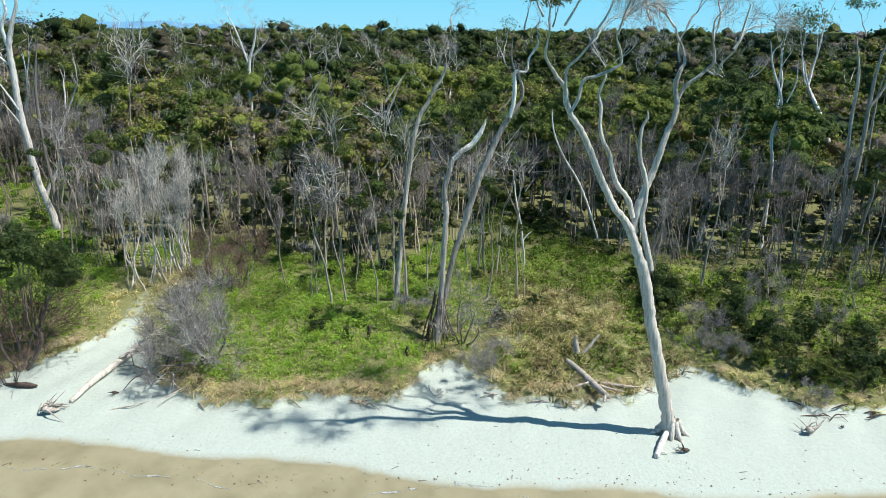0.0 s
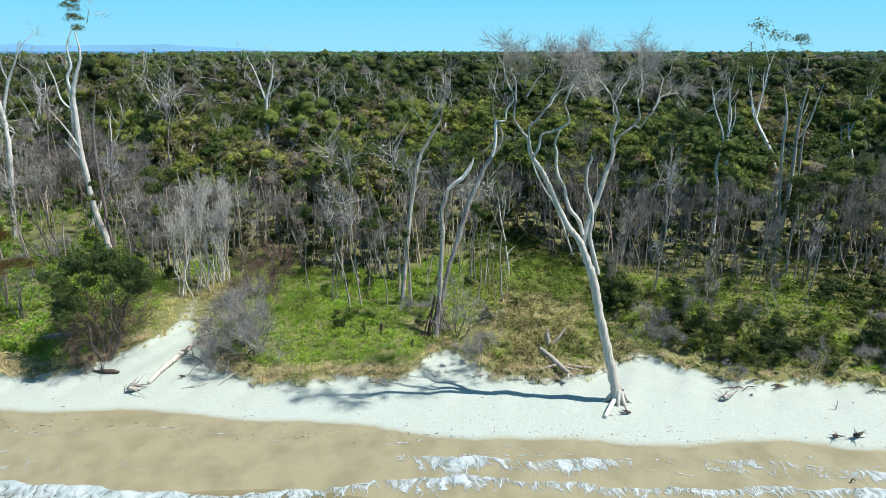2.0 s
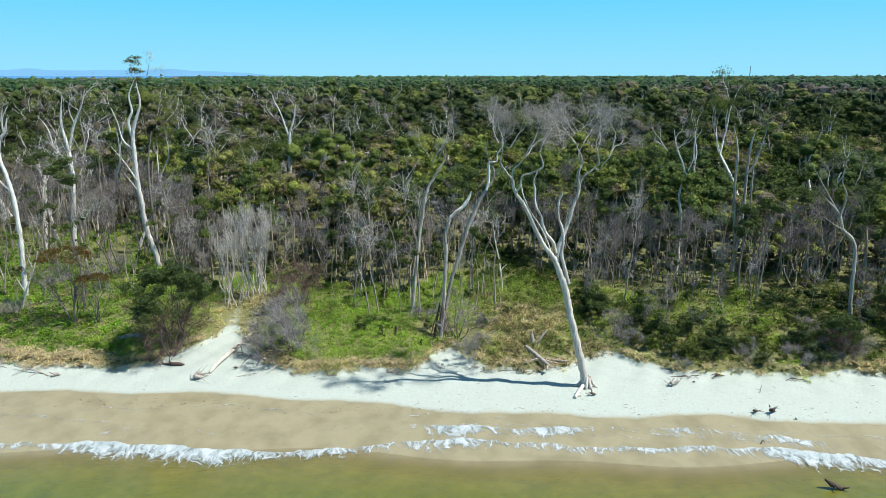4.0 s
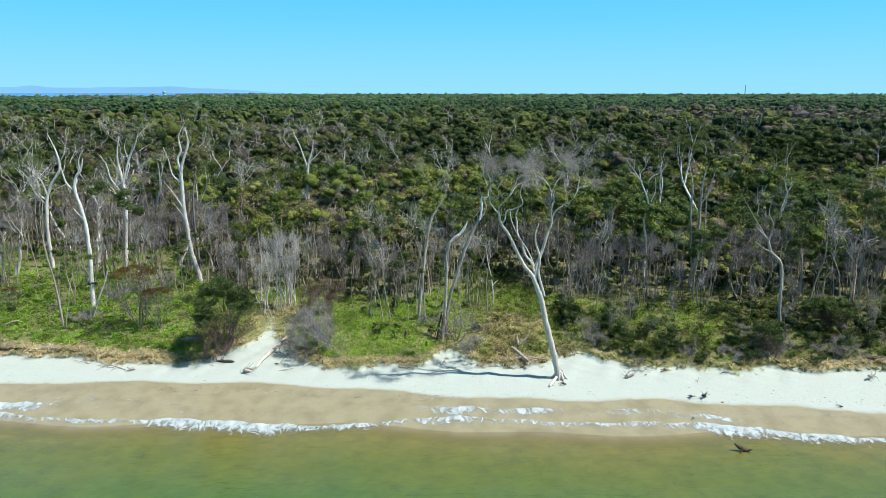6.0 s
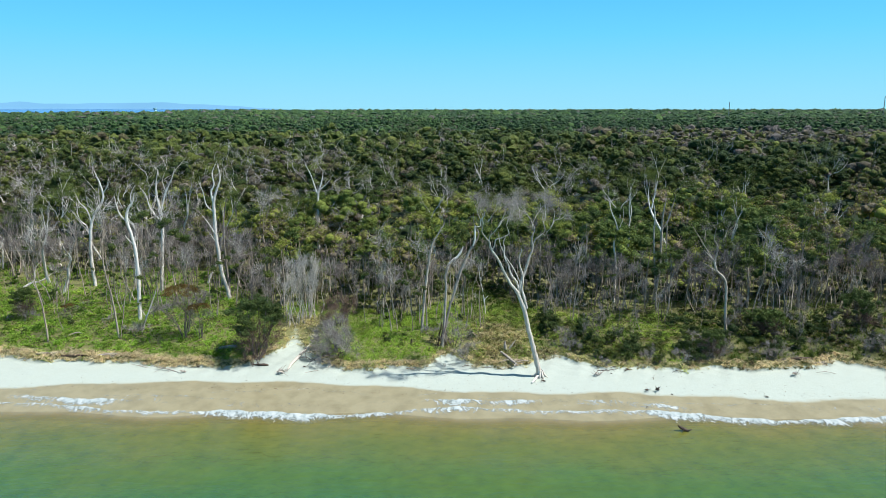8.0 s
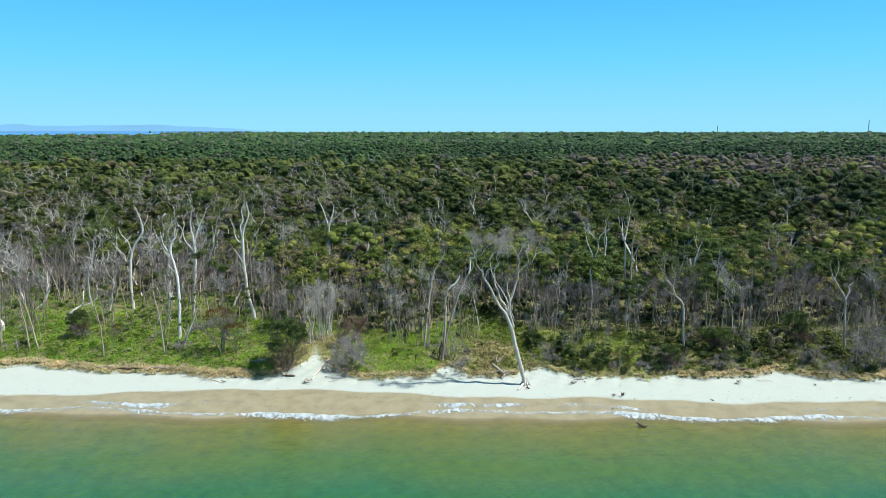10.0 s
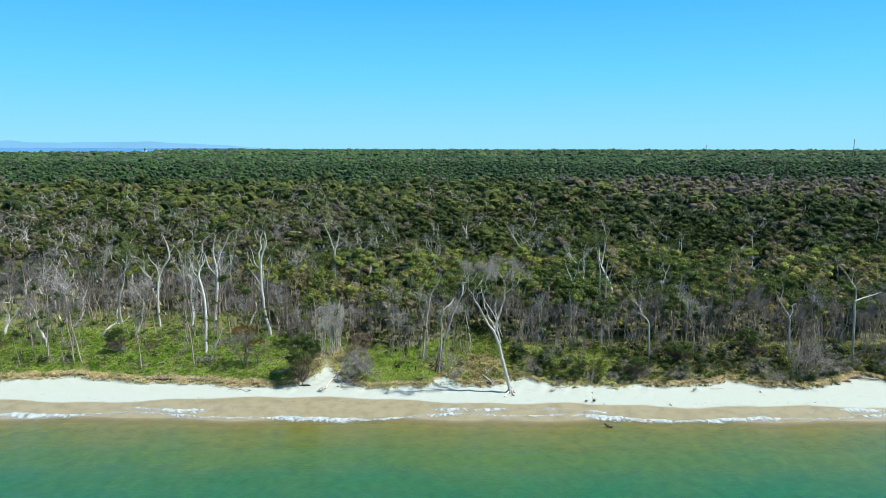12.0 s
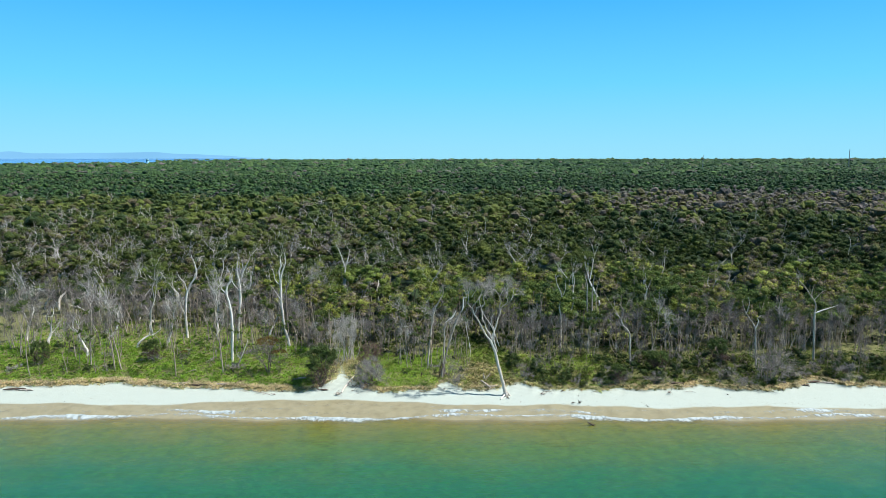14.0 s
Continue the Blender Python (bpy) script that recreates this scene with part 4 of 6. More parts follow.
B, Z = (11.4, 28.0), 0.13
white_gum("leaning_gum", "tall bare white gum leaning from the sand, forked, with grey twigs", B, [
    rel(B, Z, (11.45, 28.0, -0.08, 0.44), (11.25, 28.0, 0.82, 0.36), (10.85, 28.0, 2.42, 0.31), (10.32, 28.0, 4.39, 0.29), (9.90, 28.0, 6.02, 0.28), (9.55, 28.0, 7.60, 0.28), (9.21, 28.0, 8.63, 0.26), (8.88, 28.0, 9.38, 0.23)),
    rel(B, Z, (9.00, 28.0, 9.13, 0.22), (8.57, 27.9, 10.10, 0.2), (7.87, 27.8, 10.98, 0.17), (7.35, 27.7, 11.88, 0.17), (6.97, 27.6, 12.60, 0.165), (6.54, 27.5, 13.52, 0.15), (6.16, 27.4, 14.20, 0.14), (5.74, 27.3, 14.76, 0.13), (5.47, 27.2, 15.35, 0.12), (5.37, 27.1, 15.85, 0.1), (5.07, 27.0, 16.21, 0.075), (4.73, 26.9, 16.67, 0.065), (4.52, 26.8, 17.03, 0.06), (4.53, 26.7, 17.44, 0.045), (4.61, 26.6, 17.96, 0.03)),
    rel(B, Z, (9.07, 28.0, 8.88, 0.2), (8.84, 28.1, 9.74, 0.2), (8.90, 28.1, 10.58, 0.18), (9.13, 28.2, 11.42, 0.18), (9.49, 28.3, 12.36, 0.17), (9.71, 28.3, 13.17, 0.15), (9.95, 28.4, 13.97, 0.14), (10.17, 28.4, 14.54, 0.13), (10.28, 28.5, 15.10, 0.12), (10.17, 28.6, 15.83, 0.11), (10.29, 28.6, 16.40, 0.1), (10.48, 28.7, 16.80, 0.07), (10.35, 28.8, 17.36, 0.06), (10.12, 28.8, 17.75, 0.05), (10.03, 28.9, 18.16, 0.03)),
    rel(B, Z, (9.72, 28.0, 8.17, 0.15), (9.35, 28.0, 9.50, 0.15), (9.14, 28.0, 10.36, 0.13), (9.22, 28.1, 11.32, 0.12), (9.16, 28.1, 12.04, 0.11), (8.88, 28.1, 12.85, 0.1), (8.77, 28.1, 13.52, 0.09), (8.85, 28.2, 14.23, 0.075), (9.03, 28.2, 14.63, 0.06), (8.99, 28.2, 14.90, 0.03)),
    rel(B, Z, (8.73, 28.0, 10.49, 0.13), (8.48, 28.1, 11.28, 0.12), (7.97, 28.1, 11.91, 0.12), (7.73, 28.1, 12.49, 0.1), (7.59, 28.2, 13.14, 0.09), (7.28, 28.2, 13.68, 0.09), (7.13, 28.3, 14.32, 0.08), (7.16, 28.4, 14.99, 0.075), (7.02, 28.4, 15.52, 0.06), (7.22, 28.4, 16.09, 0.05), (7.30, 28.5, 16.39, 0.03)),
    rel(B, Z, (5.62, 27.0, 14.95, 0.08), (5.88, 26.9, 15.50, 0.075), (6.02, 26.9, 16.14, 0.07), (6.58, 26.9, 16.33, 0.07), (7.10, 26.8, 16.58, 0.065), (7.37, 26.8, 16.81, 0.06), (7.27, 26.7, 17.26, 0.05), (7.09, 26.7, 17.78, 0.03), (7.31, 26.6, 18.25, 0.015)),
    rel(B, Z, (5.33, 26.8, 15.85, 0.07), (5.33, 26.7, 16.56, 0.055), (5.71, 26.6, 16.97, 0.05), (6.09, 26.5, 17.49, 0.04), (6.30, 26.4, 18.01, 0.02)),
    rel(B, Z, (10.31, 28.6, 15.29, 0.1), (10.58, 28.6, 15.84, 0.085), (11.01, 28.5, 16.20, 0.075), (11.30, 28.5, 16.46, 0.07), (11.54, 28.4, 16.77, 0.06), (11.52, 28.4, 17.21, 0.05), (11.38, 28.3, 17.63, 0.035), (11.52, 28.3, 18.14, 0.02)),
    rel(B, Z, (11.27, 28.4, 16.47, 0.05), (11.61, 28.3, 16.34, 0.045), (11.81, 28.2, 16.78, 0.04), (12.18, 28.1, 17.22, 0.035), (12.31, 28.0, 17.64, 0.02)),
    rel(B, Z, (10.33, 28.8, 16.79, 0.05), (10.25, 28.9, 17.14, 0.045), (10.32, 29.1, 17.58, 0.04), (10.61, 29.2, 18.06, 0.02)),
], twig_ends=[((p[0] - B[0], p[1] - B[1], p[2] - Z), w, ln * 1.25, 40) for p, w, ln in (
    ((4.6, 26.6, 17.9), (-0.3, 0.1, 0.8), 1.0),
    ((4.3, 26.4, 18.4), (-0.6, 0.2, 0.5), 1.1),
    ((5.1, 26.5, 18.1), (0.3, -0.3, 0.8), 1.2),
    ((6.1, 26.5, 17.5), (0.3, 0.4, 0.8), 1.2),
    ((6.3, 26.4, 18.0), (0.6, 0, 0.7), 1.0),
    ((7.1, 26.6, 17.8), (-0.2, -0.3, 0.9), 1.1),
    ((7.3, 26.6, 18.3), (0.5, 0.2, 0.7), 1.0),
    ((10.0, 28.9, 18.1), (-0.6, 0.2, 0.7), 1.2),
    ((9.6, 28.9, 18.6), (-0.7, 0.1, 0.5), 1.1),
    ((10.6, 29.2, 18.1), (0.3, 0.4, 0.8), 1.1),
    ((11.4, 28.3, 17.6), (-0.2, -0.4, 0.9), 1.2),
    ((11.5, 28.3, 18.1), (0.3, 0.2, 0.8), 1.2),
    ((12.1, 28.0, 17.3), (0.5, 0.2, 0.7), 1.0),
    ((12.3, 28.0, 17.6), (0.6, -0.1, 0.6), 1.1),
    ((8.9, 28.5, 18.3), (-0.3, 0.2, 0.5), 1.0))],
    roots=6, seed=4, tint=0.5, trunk_mat=BARK_GUM)

B, Z = (0.7, 36.6), 0.85
white_gum("twin_stem_gum", "grey mottled gum with two stems and a broken white limb", B, [
    rel(B, Z, (0.72, 36.6, 0.64, 0.3), (0.87, 36.6, 2.11, 0.2), (0.99, 36.6, 3.49, 0.17), (1.07, 36.6, 4.84, 0.16), (1.13, 36.6, 6.16, 0.16), (1.21, 36.6, 7.77, 0.165), (1.26, 36.6, 8.72, 0.16), (1.16, 36.6, 9.90, 0.165), (1.39, 36.6, 10.88, 0.16), (1.62, 36.6, 11.63, 0.15)),
    rel(B, Z, (1.59, 36.6, 11.54, 0.15), (2.12, 36.6, 12.02, 0.16), (2.56, 36.6, 12.32, 0.165), (2.94, 36.6, 12.83, 0.15), (3.16, 36.6, 13.27, 0.1), (3.30, 36.6, 13.68, 0.03)),
    rel(B, Z, (0.81, 36.8, 1.32, 0.2), (1.03, 36.8, 2.72, 0.16), (1.31, 36.8, 4.09, 0.16), (1.61, 36.8, 5.76, 0.175), (2.20, 36.8, 7.71, 0.18), (2.64, 36.8, 9.30, 0.19), (3.01, 36.8, 10.54, 0.2), (3.55, 36.8, 11.76, 0.19), (4.03, 36.8, 12.89, 0.17), (4.48, 36.8, 13.66, 0.14), (4.98, 36.8, 14.36, 0.1), (5.19, 36.8, 15.11, 0.075), (4.93, 36.8, 15.79, 0.07), (4.76, 36.8, 16.18, 0.04)),
    rel(B, Z, (4.52, 36.7, 13.73, 0.11), (4.70, 36.7, 14.42, 0.12), (4.73, 36.7, 15.28, 0.125), (4.73, 36.7, 16.01, 0.1), (5.31, 36.7, 16.07, 0.06), (5.40, 36.7, 16.69, 0.06), (5.64, 36.7, 17.08, 0.07), (5.85, 36.7, 17.41, 0.05), (5.75, 36.7, 17.85, 0.03)),
    rel(B, Z, (4.73, 36.7, 16.01, 0.05), (4.52, 36.7, 16.82, 0.04), (4.55, 36.7, 17.78, 0.02)),
    rel(B, Z, (4.61, 36.6, 14.86, 0.04), (4.36, 36.6, 14.49, 0.04), (4.08, 36.6, 14.20, 0.03), (3.85, 36.6, 14.03, 0.012)),
], trunk_mat=BARK_MOTTLED, others={1: BARK_WHITE, 3: BARK_WHITE}, twig_ends=[((0.9, 0.0, 8.8), (0.3, -0.3, 0.9), 1.4, 14), ((1.1, 0.2, 9.8), (-0.5, 0.3, 0.9), 1.4, 14), ((5.2, 0.0, 16.9), (-0.4, 0, 0.8), 0.9, 10)], leaf_ends=[((4.4, 0.0, 17.2), (0.1, 0.1, 1), 0.9, 0.6), ((5.8, -0.1, 17.4), (0.4, 0, 1), 0.7, 0.6)], seed=8, tint=0.4)

B, Z = (-1.7, 41.3), 1.27
white_gum("slim_leaning_tree", "slim pale leaning trunk with a sparse grey top", B, [
    rel(B, Z, (-1.66, 41.3, 1.08, 0.23), (-1.57, 41.3, 2.80, 0.19), (-1.45, 41.3, 3.92, 0.18), (-1.29, 41.3, 5.58, 0.17), (-1.10, 41.3, 7.37, 0.165), (-0.92, 41.3, 8.95, 0.16), (-0.71, 41.3, 10.33, 0.15), (-0.50, 41.3, 11.61, 0.15), (-0.20, 41.3, 12.80, 0.14), (0.30, 41.3, 13.65, 0.12), (0.72, 41.3, 14.43, 0.1), (1.15, 41.3, 15.10, 0.075), (1.37, 41.3, 15.89, 0.05), (1.26, 41.3, 16.52, 0.02)),
    rel(B, Z, (0.30, 41.3, 13.65, 0.05), (0.66, 41.3, 14.23, 0.04), (1.12, 41.3, 14.49, 0.015)),
], trunk_mat=BARK_STREAKED, twig_ends=[((2.5, 0.3, 14.2), (0.3, 0, 1), 1.0, 12), ((3.4, 0.4, 16.4), (0, 0.2, 1), 1.0, 14)], seed=9, tint=0.5)

B, Z = (7.2, 47.0), 0.90
white_gum("dead_pole", "thin crooked dead stem with a knotted foot in grass", B, [
    rel(B, Z, (7.22, 47.0, 0.47, 0.07), (7.25, 47.0, 1.76, 0.08), (7.06, 47.0, 3.24, 0.09), (6.89, 47.0, 4.49, 0.075), (6.51, 47.0, 6.13, 0.06), (6.34, 47.0, 7.33, 0.05), (6.19, 47.0, 8.32, 0.02)),
    rel(B, Z, (7.07, 47.0, 3.16, 0.06), (7.41, 47.0, 3.66, 0.04), (7.72, 47.0, 3.91, 0.015)),
    rel(B, Z, (6.60, 47.0, 5.93, 0.04), (6.76, 47.0, 6.73, 0.03), (6.81, 47.0, 7.53, 0.012)),
], seed=21)

B, Z = (14.0, 52.0), 1.68
white_gum("dead_pole", "pale crooked dead limb leaning in shade", B, [
    rel(B, Z, (14.12, 52.0, 1.40, 0.1), (13.32, 52.0, 3.75, 0.095), (12.45, 52.0, 6.00, 0.09), (11.65, 52.0, 7.54, 0.09), (10.90, 52.0, 8.62, 0.085), (10.22, 52.0, 9.90, 0.075), (9.77, 52.0, 11.16, 0.06), (9.60, 52.0, 12.61, 0.02)),
], seed=22)

B, Z = (-30.3, 56.5), 1.01
white_gum("tall_white_gum", "tall white gum with bare limbs and a small green top", B, [
    rel(B, Z, (-29.98, 56.5, 0.57, 0.3), (-30.35, 56.5, 2.76, 0.3), (-31.02, 56.5, 5.38, 0.3), (-31.33, 56.5, 8.39, 0.28), (-31.55, 56.5, 11.36, 0.27), (-31.55, 56.5, 13.88, 0.25), (-31.50, 56.5, 15.96, 0.23), (-30.99, 56.5, 17.60, 0.17), (-30.40, 56.5, 19.24, 0.12), (-30.59, 56.5, 21.28, 0.05)),
    rel(B, Z, (-31.47, 56.5, 15.13, 0.16), (-31.82, 56.5, 17.20, 0.15), (-31.34, 56.5, 18.43, 0.12), (-31.47, 56.5, 20.07, 0.08), (-30.73, 56.5, 21.69, 0.03)),
    rel(B, Z, (-31.44, 56.3, 10.97, 0.1), (-32.24, 56.3, 12.41, 0.09), (-32.76, 56.3, 13.25, 0.06), (-33.87, 56.3, 14.76, 0.02)),
    rel(B, Z, (-31.50, 56.4, 14.31, 0.11), (-32.56, 56.4, 15.40, 0.09), (-32.92, 56.4, 17.22, 0.07), (-33.46, 56.4, 18.86, 0.02)),
    rel(B, Z, (-31.36, 56.3, 9.70, 0.06), (-32.17, 56.3, 10.98, 0.045), (-32.77, 56.3, 11.83, 0.02)),
    rel(B, Z, (-30.13, 57.5, 0.72, 0.16), (-30.43, 57.5, 4.25, 0.17), (-30.63, 57.5, 7.73, 0.16), (-30.67, 57.5, 11.17, 0.14), (-30.43, 57.5, 13.71, 0.1), (-29.87, 57.5, 16.23, 0.04)),
], twig_ends=[((1.0, -0.4, 21.0), (0.2, 0, 1), 1.3, 9), ((-3.4, -0.4, 15.2), (-0.4, 0, 0.8), 1.2, 8)],
    leaf_ends=[((-0.7, 0.1, 21.0), (0.2, 0, 1), 0.9, 0.5), ((-0.4, 0.1, 19.8), (-0.7, 0.3, 0.7), 0.9, 0.5)], others={5: BARK_GREY}, seed=12)

B, Z = (-40.0, 47.4), 0.96
white_gum("white_gum", "bare white gum with crooked limbs on the grass", B, [
    rel(B, Z, (-39.93, 47.4, 0.56, 0.3), (-39.78, 47.4, 4.15, 0.26), (-39.63, 47.4, 7.69, 0.25), (-39.73, 47.4, 10.80, 0.23), (-40.06, 47.4, 12.95, 0.2), (-40.49, 47.4, 14.78, 0.19), (-40.21, 47.4, 16.29, 0.17), (-39.64, 47.4, 17.04, 0.14), (-39.23, 47.4, 18.39, 0.06)),
    rel(B, Z, (-40.50, 47.4, 14.63, 0.13), (-41.30, 47.4, 15.55, 0.12), (-41.63, 47.4, 16.76, 0.08), (-41.81, 47.4, 18.03, 0.03)),
    rel(B, Z, (-39.85, 47.3, 11.59, 0.1), (-40.46, 47.3, 12.21, 0.08), (-40.85, 47.3, 12.83, 0.03)),
    rel(B, Z, (-39.72, 47.4, 16.89, 0.09), (-39.68, 47.4, 18.24, 0.07), (-38.99, 47.4, 19.50, 0.03)),
    rel(B, Z, (-41.30, 47.4, 15.55, 0.06), (-41.99, 47.4, 15.25, 0.04), (-42.60, 47.4, 14.95, 0.015)),
], twig_ends=[((-1.5, 0, 16.0), (-0.3, 0, 1), 1.3, 7), ((-0.7, 0, 16.9), (0.3, 0, 1), 1.3, 7)], seed=13)

B = (-42.0, 62.0)
white_gum("white_gum", "tall white gum forking into crooked bare limbs", B, [
    rel(B, 1.8, (-42.0, 62, 1.5, 0.33), (-41.7, 62, 5.3, 0.28), (-41.1, 62, 11.2, 0.25), (-41.2, 62, 14.7, 0.22), (-41.6, 62, 17.8, 0.14), (-41.1, 62, 20.8, 0.05)),
    rel(B, 1.8, (-41.2, 62, 14.2, 0.16), (-40.2, 62, 17.4, 0.15), (-39.1, 61.9, 19.5, 0.1), (-38.4, 61.8, 21.4, 0.03)),
    rel(B, 1.8, (-41.2, 62, 13.0, 0.1), (-42.6, 61.8, 15.0, 0.09), (-43.0, 61.7, 17.0, 0.06), (-44.0, 61.6, 18.6, 0.02)),
    rel(B, 1.8, (-40.1, 62, 17.5, 0.08), (-40.4, 61.7, 19.2, 0.06), (-39.9, 61.6, 20.6, 0.02)),
], twig_ends=[((1.0, 0, 18.2), (-0.2, 0, 1), 1.4, 8), ((3.4, -0.1, 18.8), (0.3, 0, 1), 1.4, 8)], seed=51)
B = (-53.8, 66.0)
white_gum("white_gum", "white gum with a sharply bent bare top", B, [
    rel(B, 1.8, (-53.8, 66, 1.5, 0.3), (-54.0, 66, 6.5, 0.26), (-53.6, 66, 11.4, 0.23), (-52.7, 66, 13.7, 0.21), (-51.3, 66, 16.0, 0.18), (-51.5, 66, 18.2, 0.13), (-52.3, 66, 20.5, 0.04)),
    rel(B, 1.8, (-53.4, 66, 12.0, 0.12), (-53.9, 65.9, 14.2, 0.1), (-54.9, 65.8, 15.5, 0.07), (-55.4, 65.7, 17.0, 0.02)),
    rel(B, 1.8, (-51.4, 66, 16.6, 0.1), (-50.4, 65.8, 18.0, 0.07), (-50.0, 65.7, 19.4, 0.02)),
], twig_ends=[((1.4, 0, 18.0), (0, 0, 1), 1.3, 8)], seed=52)
B = (-20.4, 85.0)
white_gum("white_gum", "white gum standing clear of olive crowns", B, [
    rel(B, 1.8, (-20.4, 85, 1.5, 0.3), (-20.3, 85, 7.0, 0.25), (-20.2, 85, 11.0, 0.23), (-20.1, 85, 14.1, 0.2), (-19.3, 85, 16.6, 0.13), (-19.0, 85, 18.6, 0.04)),
    rel(B, 1.8, (-20.1, 85, 13.6, 0.14), (-20.9, 84.9, 16.4, 0.12), (-21.4, 84.8, 17.9, 0.09), (-22.1, 84.7, 19.4, 0.03)),
    rel(B, 1.8, (-20.0, 85, 14.6, 0.1), (-18.6, 84.9, 15.8, 0.07), (-17.6, 84.8, 17.0, 0.02)),
], twig_ends=[((1.2, 0, 16.6), (0, 0, 1), 1.3, 8), ((-1.6, -0.2, 17.2), (-0.3, 0, 1), 1.3, 8)], seed=53)

for B, high, seed in (((-33.0, 76.5), 14, 31), ((-70.1, 53.5), 15, 32), ((-62.0, 58.0), 15, 33), ((-57.0, 62.0), 17, 34), ((-47.5, 66.0), 18, 35), ((-15.7, 91.0), 18, 37), ((-99.5, 98), 20, 61), ((-97.3, 100), 21, 62), ((-95.4, 97), 20, 63),
                      ((-93.6, 101), 19, 64), ((-79, 82), 18, 65), ((-76, 72), 18, 66), ((-80, 90), 18, 67), ((-68, 84), 18, 68), ((-71, 66), 17, 69), ((-60, 88), 19, 70), ((-50, 82), 18, 71), ((-45, 92), 19, 72), ((-38, 84), 18, 73),
                      ((-35, 98), 19, 74), ((-28, 90), 18, 75), ((-65, 100), 19, 76), ((-50, 108), 19, 77), ((-14, 110), 18, 79), ((12, 100), 17, 82), ((29, 104), 18, 83),
                      ((46, 112), 18, 84), ((70, 96), 17, 86), ((-82, 62), 16, 87), ((-88, 66), 17, 88)):
    crooked_gum(B, high * (1.08 if 60 < seed < 65 else 0.8), seed, 0.0, 0.36 if 60 < seed < 65 else 0.25 + 0.006 * (seed % 13))

B, Z = (32.6, 51.5), 1.16
white_gum("twin_trunk_gum", "tall pale gum with two close trunks in shade", B, [
    rel(B, Z, (32.55, 51.5, 0.47, 0.36), (32.66, 51.5, 2.80, 0.28), (33.00, 51.5, 5.61, 0.2), (33.20, 51.5, 9.15, 0.17), (33.15, 51.5, 12.47, 0.16), (33.25, 51.5, 14.94, 0.12), (33.61, 51.5, 16.97, 0.05)),
    rel(B, Z, (32.85, 51.7, 3.60, 0.16), (32.45, 51.7, 7.43, 0.15), (32.12, 51.7, 11.62, 0.14), (32.11, 51.7, 14.51, 0.11), (31.45, 51.7, 17.21, 0.05)),
    rel(B, Z, (33.09, 51.3, 12.34, 0.1), (33.91, 51.3, 13.74, 0.09), (34.44, 51.3, 15.78, 0.07), (34.82, 51.3, 17.40, 0.03)),
    rel(B, Z, (34.49, 52.5, 6.37, 0.1), (34.36, 52.5, 9.77, 0.1), (34.31, 52.5, 13.12, 0.08), (34.62, 52.5, 14.78, 0.03)),
], leaf_ends=[((2.1, 0, 16.6), (0.3, 0, 1), 1.3, 0.3), ((-0.5, 0.2, 16.2), (-0.4, 0, 1), 1.3, 0.35), ((0.8, 0.4, 17.2), (0, 0.3, 1), 1.4, 0.3)], trunk_mat=BARK_STREAKED, seed=15)

B = (26.6, 52.0)
white_gum("dark_trunk_gum", "grey gum trunk with pale crooked top in scrub", B, [
    rel(B, 1.6, (26.8, 52, 1.4, 0.2), (26.8, 52, 7.8, 0.15), (26.4, 52, 10.4, 0.13), (26.8, 52, 12.9, 0.1), (25.8, 52, 15.4, 0.07), (25.3, 52, 17.4, 0.03)),
    rel(B, 1.6, (26.6, 52, 11.8, 0.07), (27.5, 51.8, 14.2, 0.05), (27.4, 51.7, 16.0, 0.02)),
], twig_ends=[((-1.0, 0, 14.5), (0, 0, 1), 1.2, 12)], seed=16)

B, Z = (36.8, 36.9), 1.16
white_gum("twisted_gum", "bare gum with dark base and white twisted top", B, [
    rel(B, Z, (36.83, 36.9, 0.70, 0.2), (36.48, 36.9, 4.15, 0.17), (36.35, 36.9, 7.46, 0.16), (35.88, 36.9, 8.78, 0.16), (34.95, 36.9, 9.66, 0.15), (34.50, 36.9, 10.89, 0.13), (33.64, 36.9, 11.83, 0.08), (33.10, 36.9, 12.33, 0.03)),
    rel(B, Z, (34.53, 36.8, 10.76, 0.09), (34.82, 36.8, 12.55, 0.08), (34.30, 36.8, 13.76, 0.05), (34.47, 36.8, 15.17, 0.02)),
    rel(B, Z, (34.41, 36.9, 11.03, 0.07), (33.13, 36.9, 12.90, 0.06), (32.17, 36.9, 14.33, 0.04), (31.22, 36.9, 15.75, 0.015)),
    rel(B, Z, (35.05, 36.8, 9.61, 0.06), (34.16, 36.8, 10.05, 0.05), (33.10, 36.8, 10.78, 0.02)),
], trunk_mat=BARK_STREAKED, twig_ends=[((-1.4, -0.2, 12.2), (-0.2, 0, 1), 1.3, 14), ((-3.6, 0, 12.2), (-0.3, 0, 1), 1.2, 14)], seed=17, tint=0.45)

B, Z = (60.5, 35.5), 1.30
white_gum("slim_dead_gum", "slim dead gum with a white forked top", B, [
    rel(B, Z, (60.64, 35.5, 0.75, 0.2), (60.33, 35.5, 4.08, 0.17), (60.13, 35.5, 7.38, 0.16), (59.90, 35.5, 9.36, 0.15), (58.81, 35.5, 11.01, 0.12), (57.73, 35.5, 12.66, 0.09), (57.06, 35.5, 14.73, 0.03)),
    rel(B, Z, (59.97, 35.4, 9.16, 0.1), (60.45, 35.4, 10.46, 0.08), (60.29, 35.4, 11.23, 0.06), (61.03, 35.4, 11.76, 0.02)),
    rel(B, Z, (58.09, 35.5, 12.11, 0.06), (58.53, 35.5, 13.95, 0.05), (58.24, 35.5, 15.25, 0.02)),
], trunk_mat=BARK_MOTTLED, others={1: BARK_WHITE, 2: BARK_GUM}, seed=18)

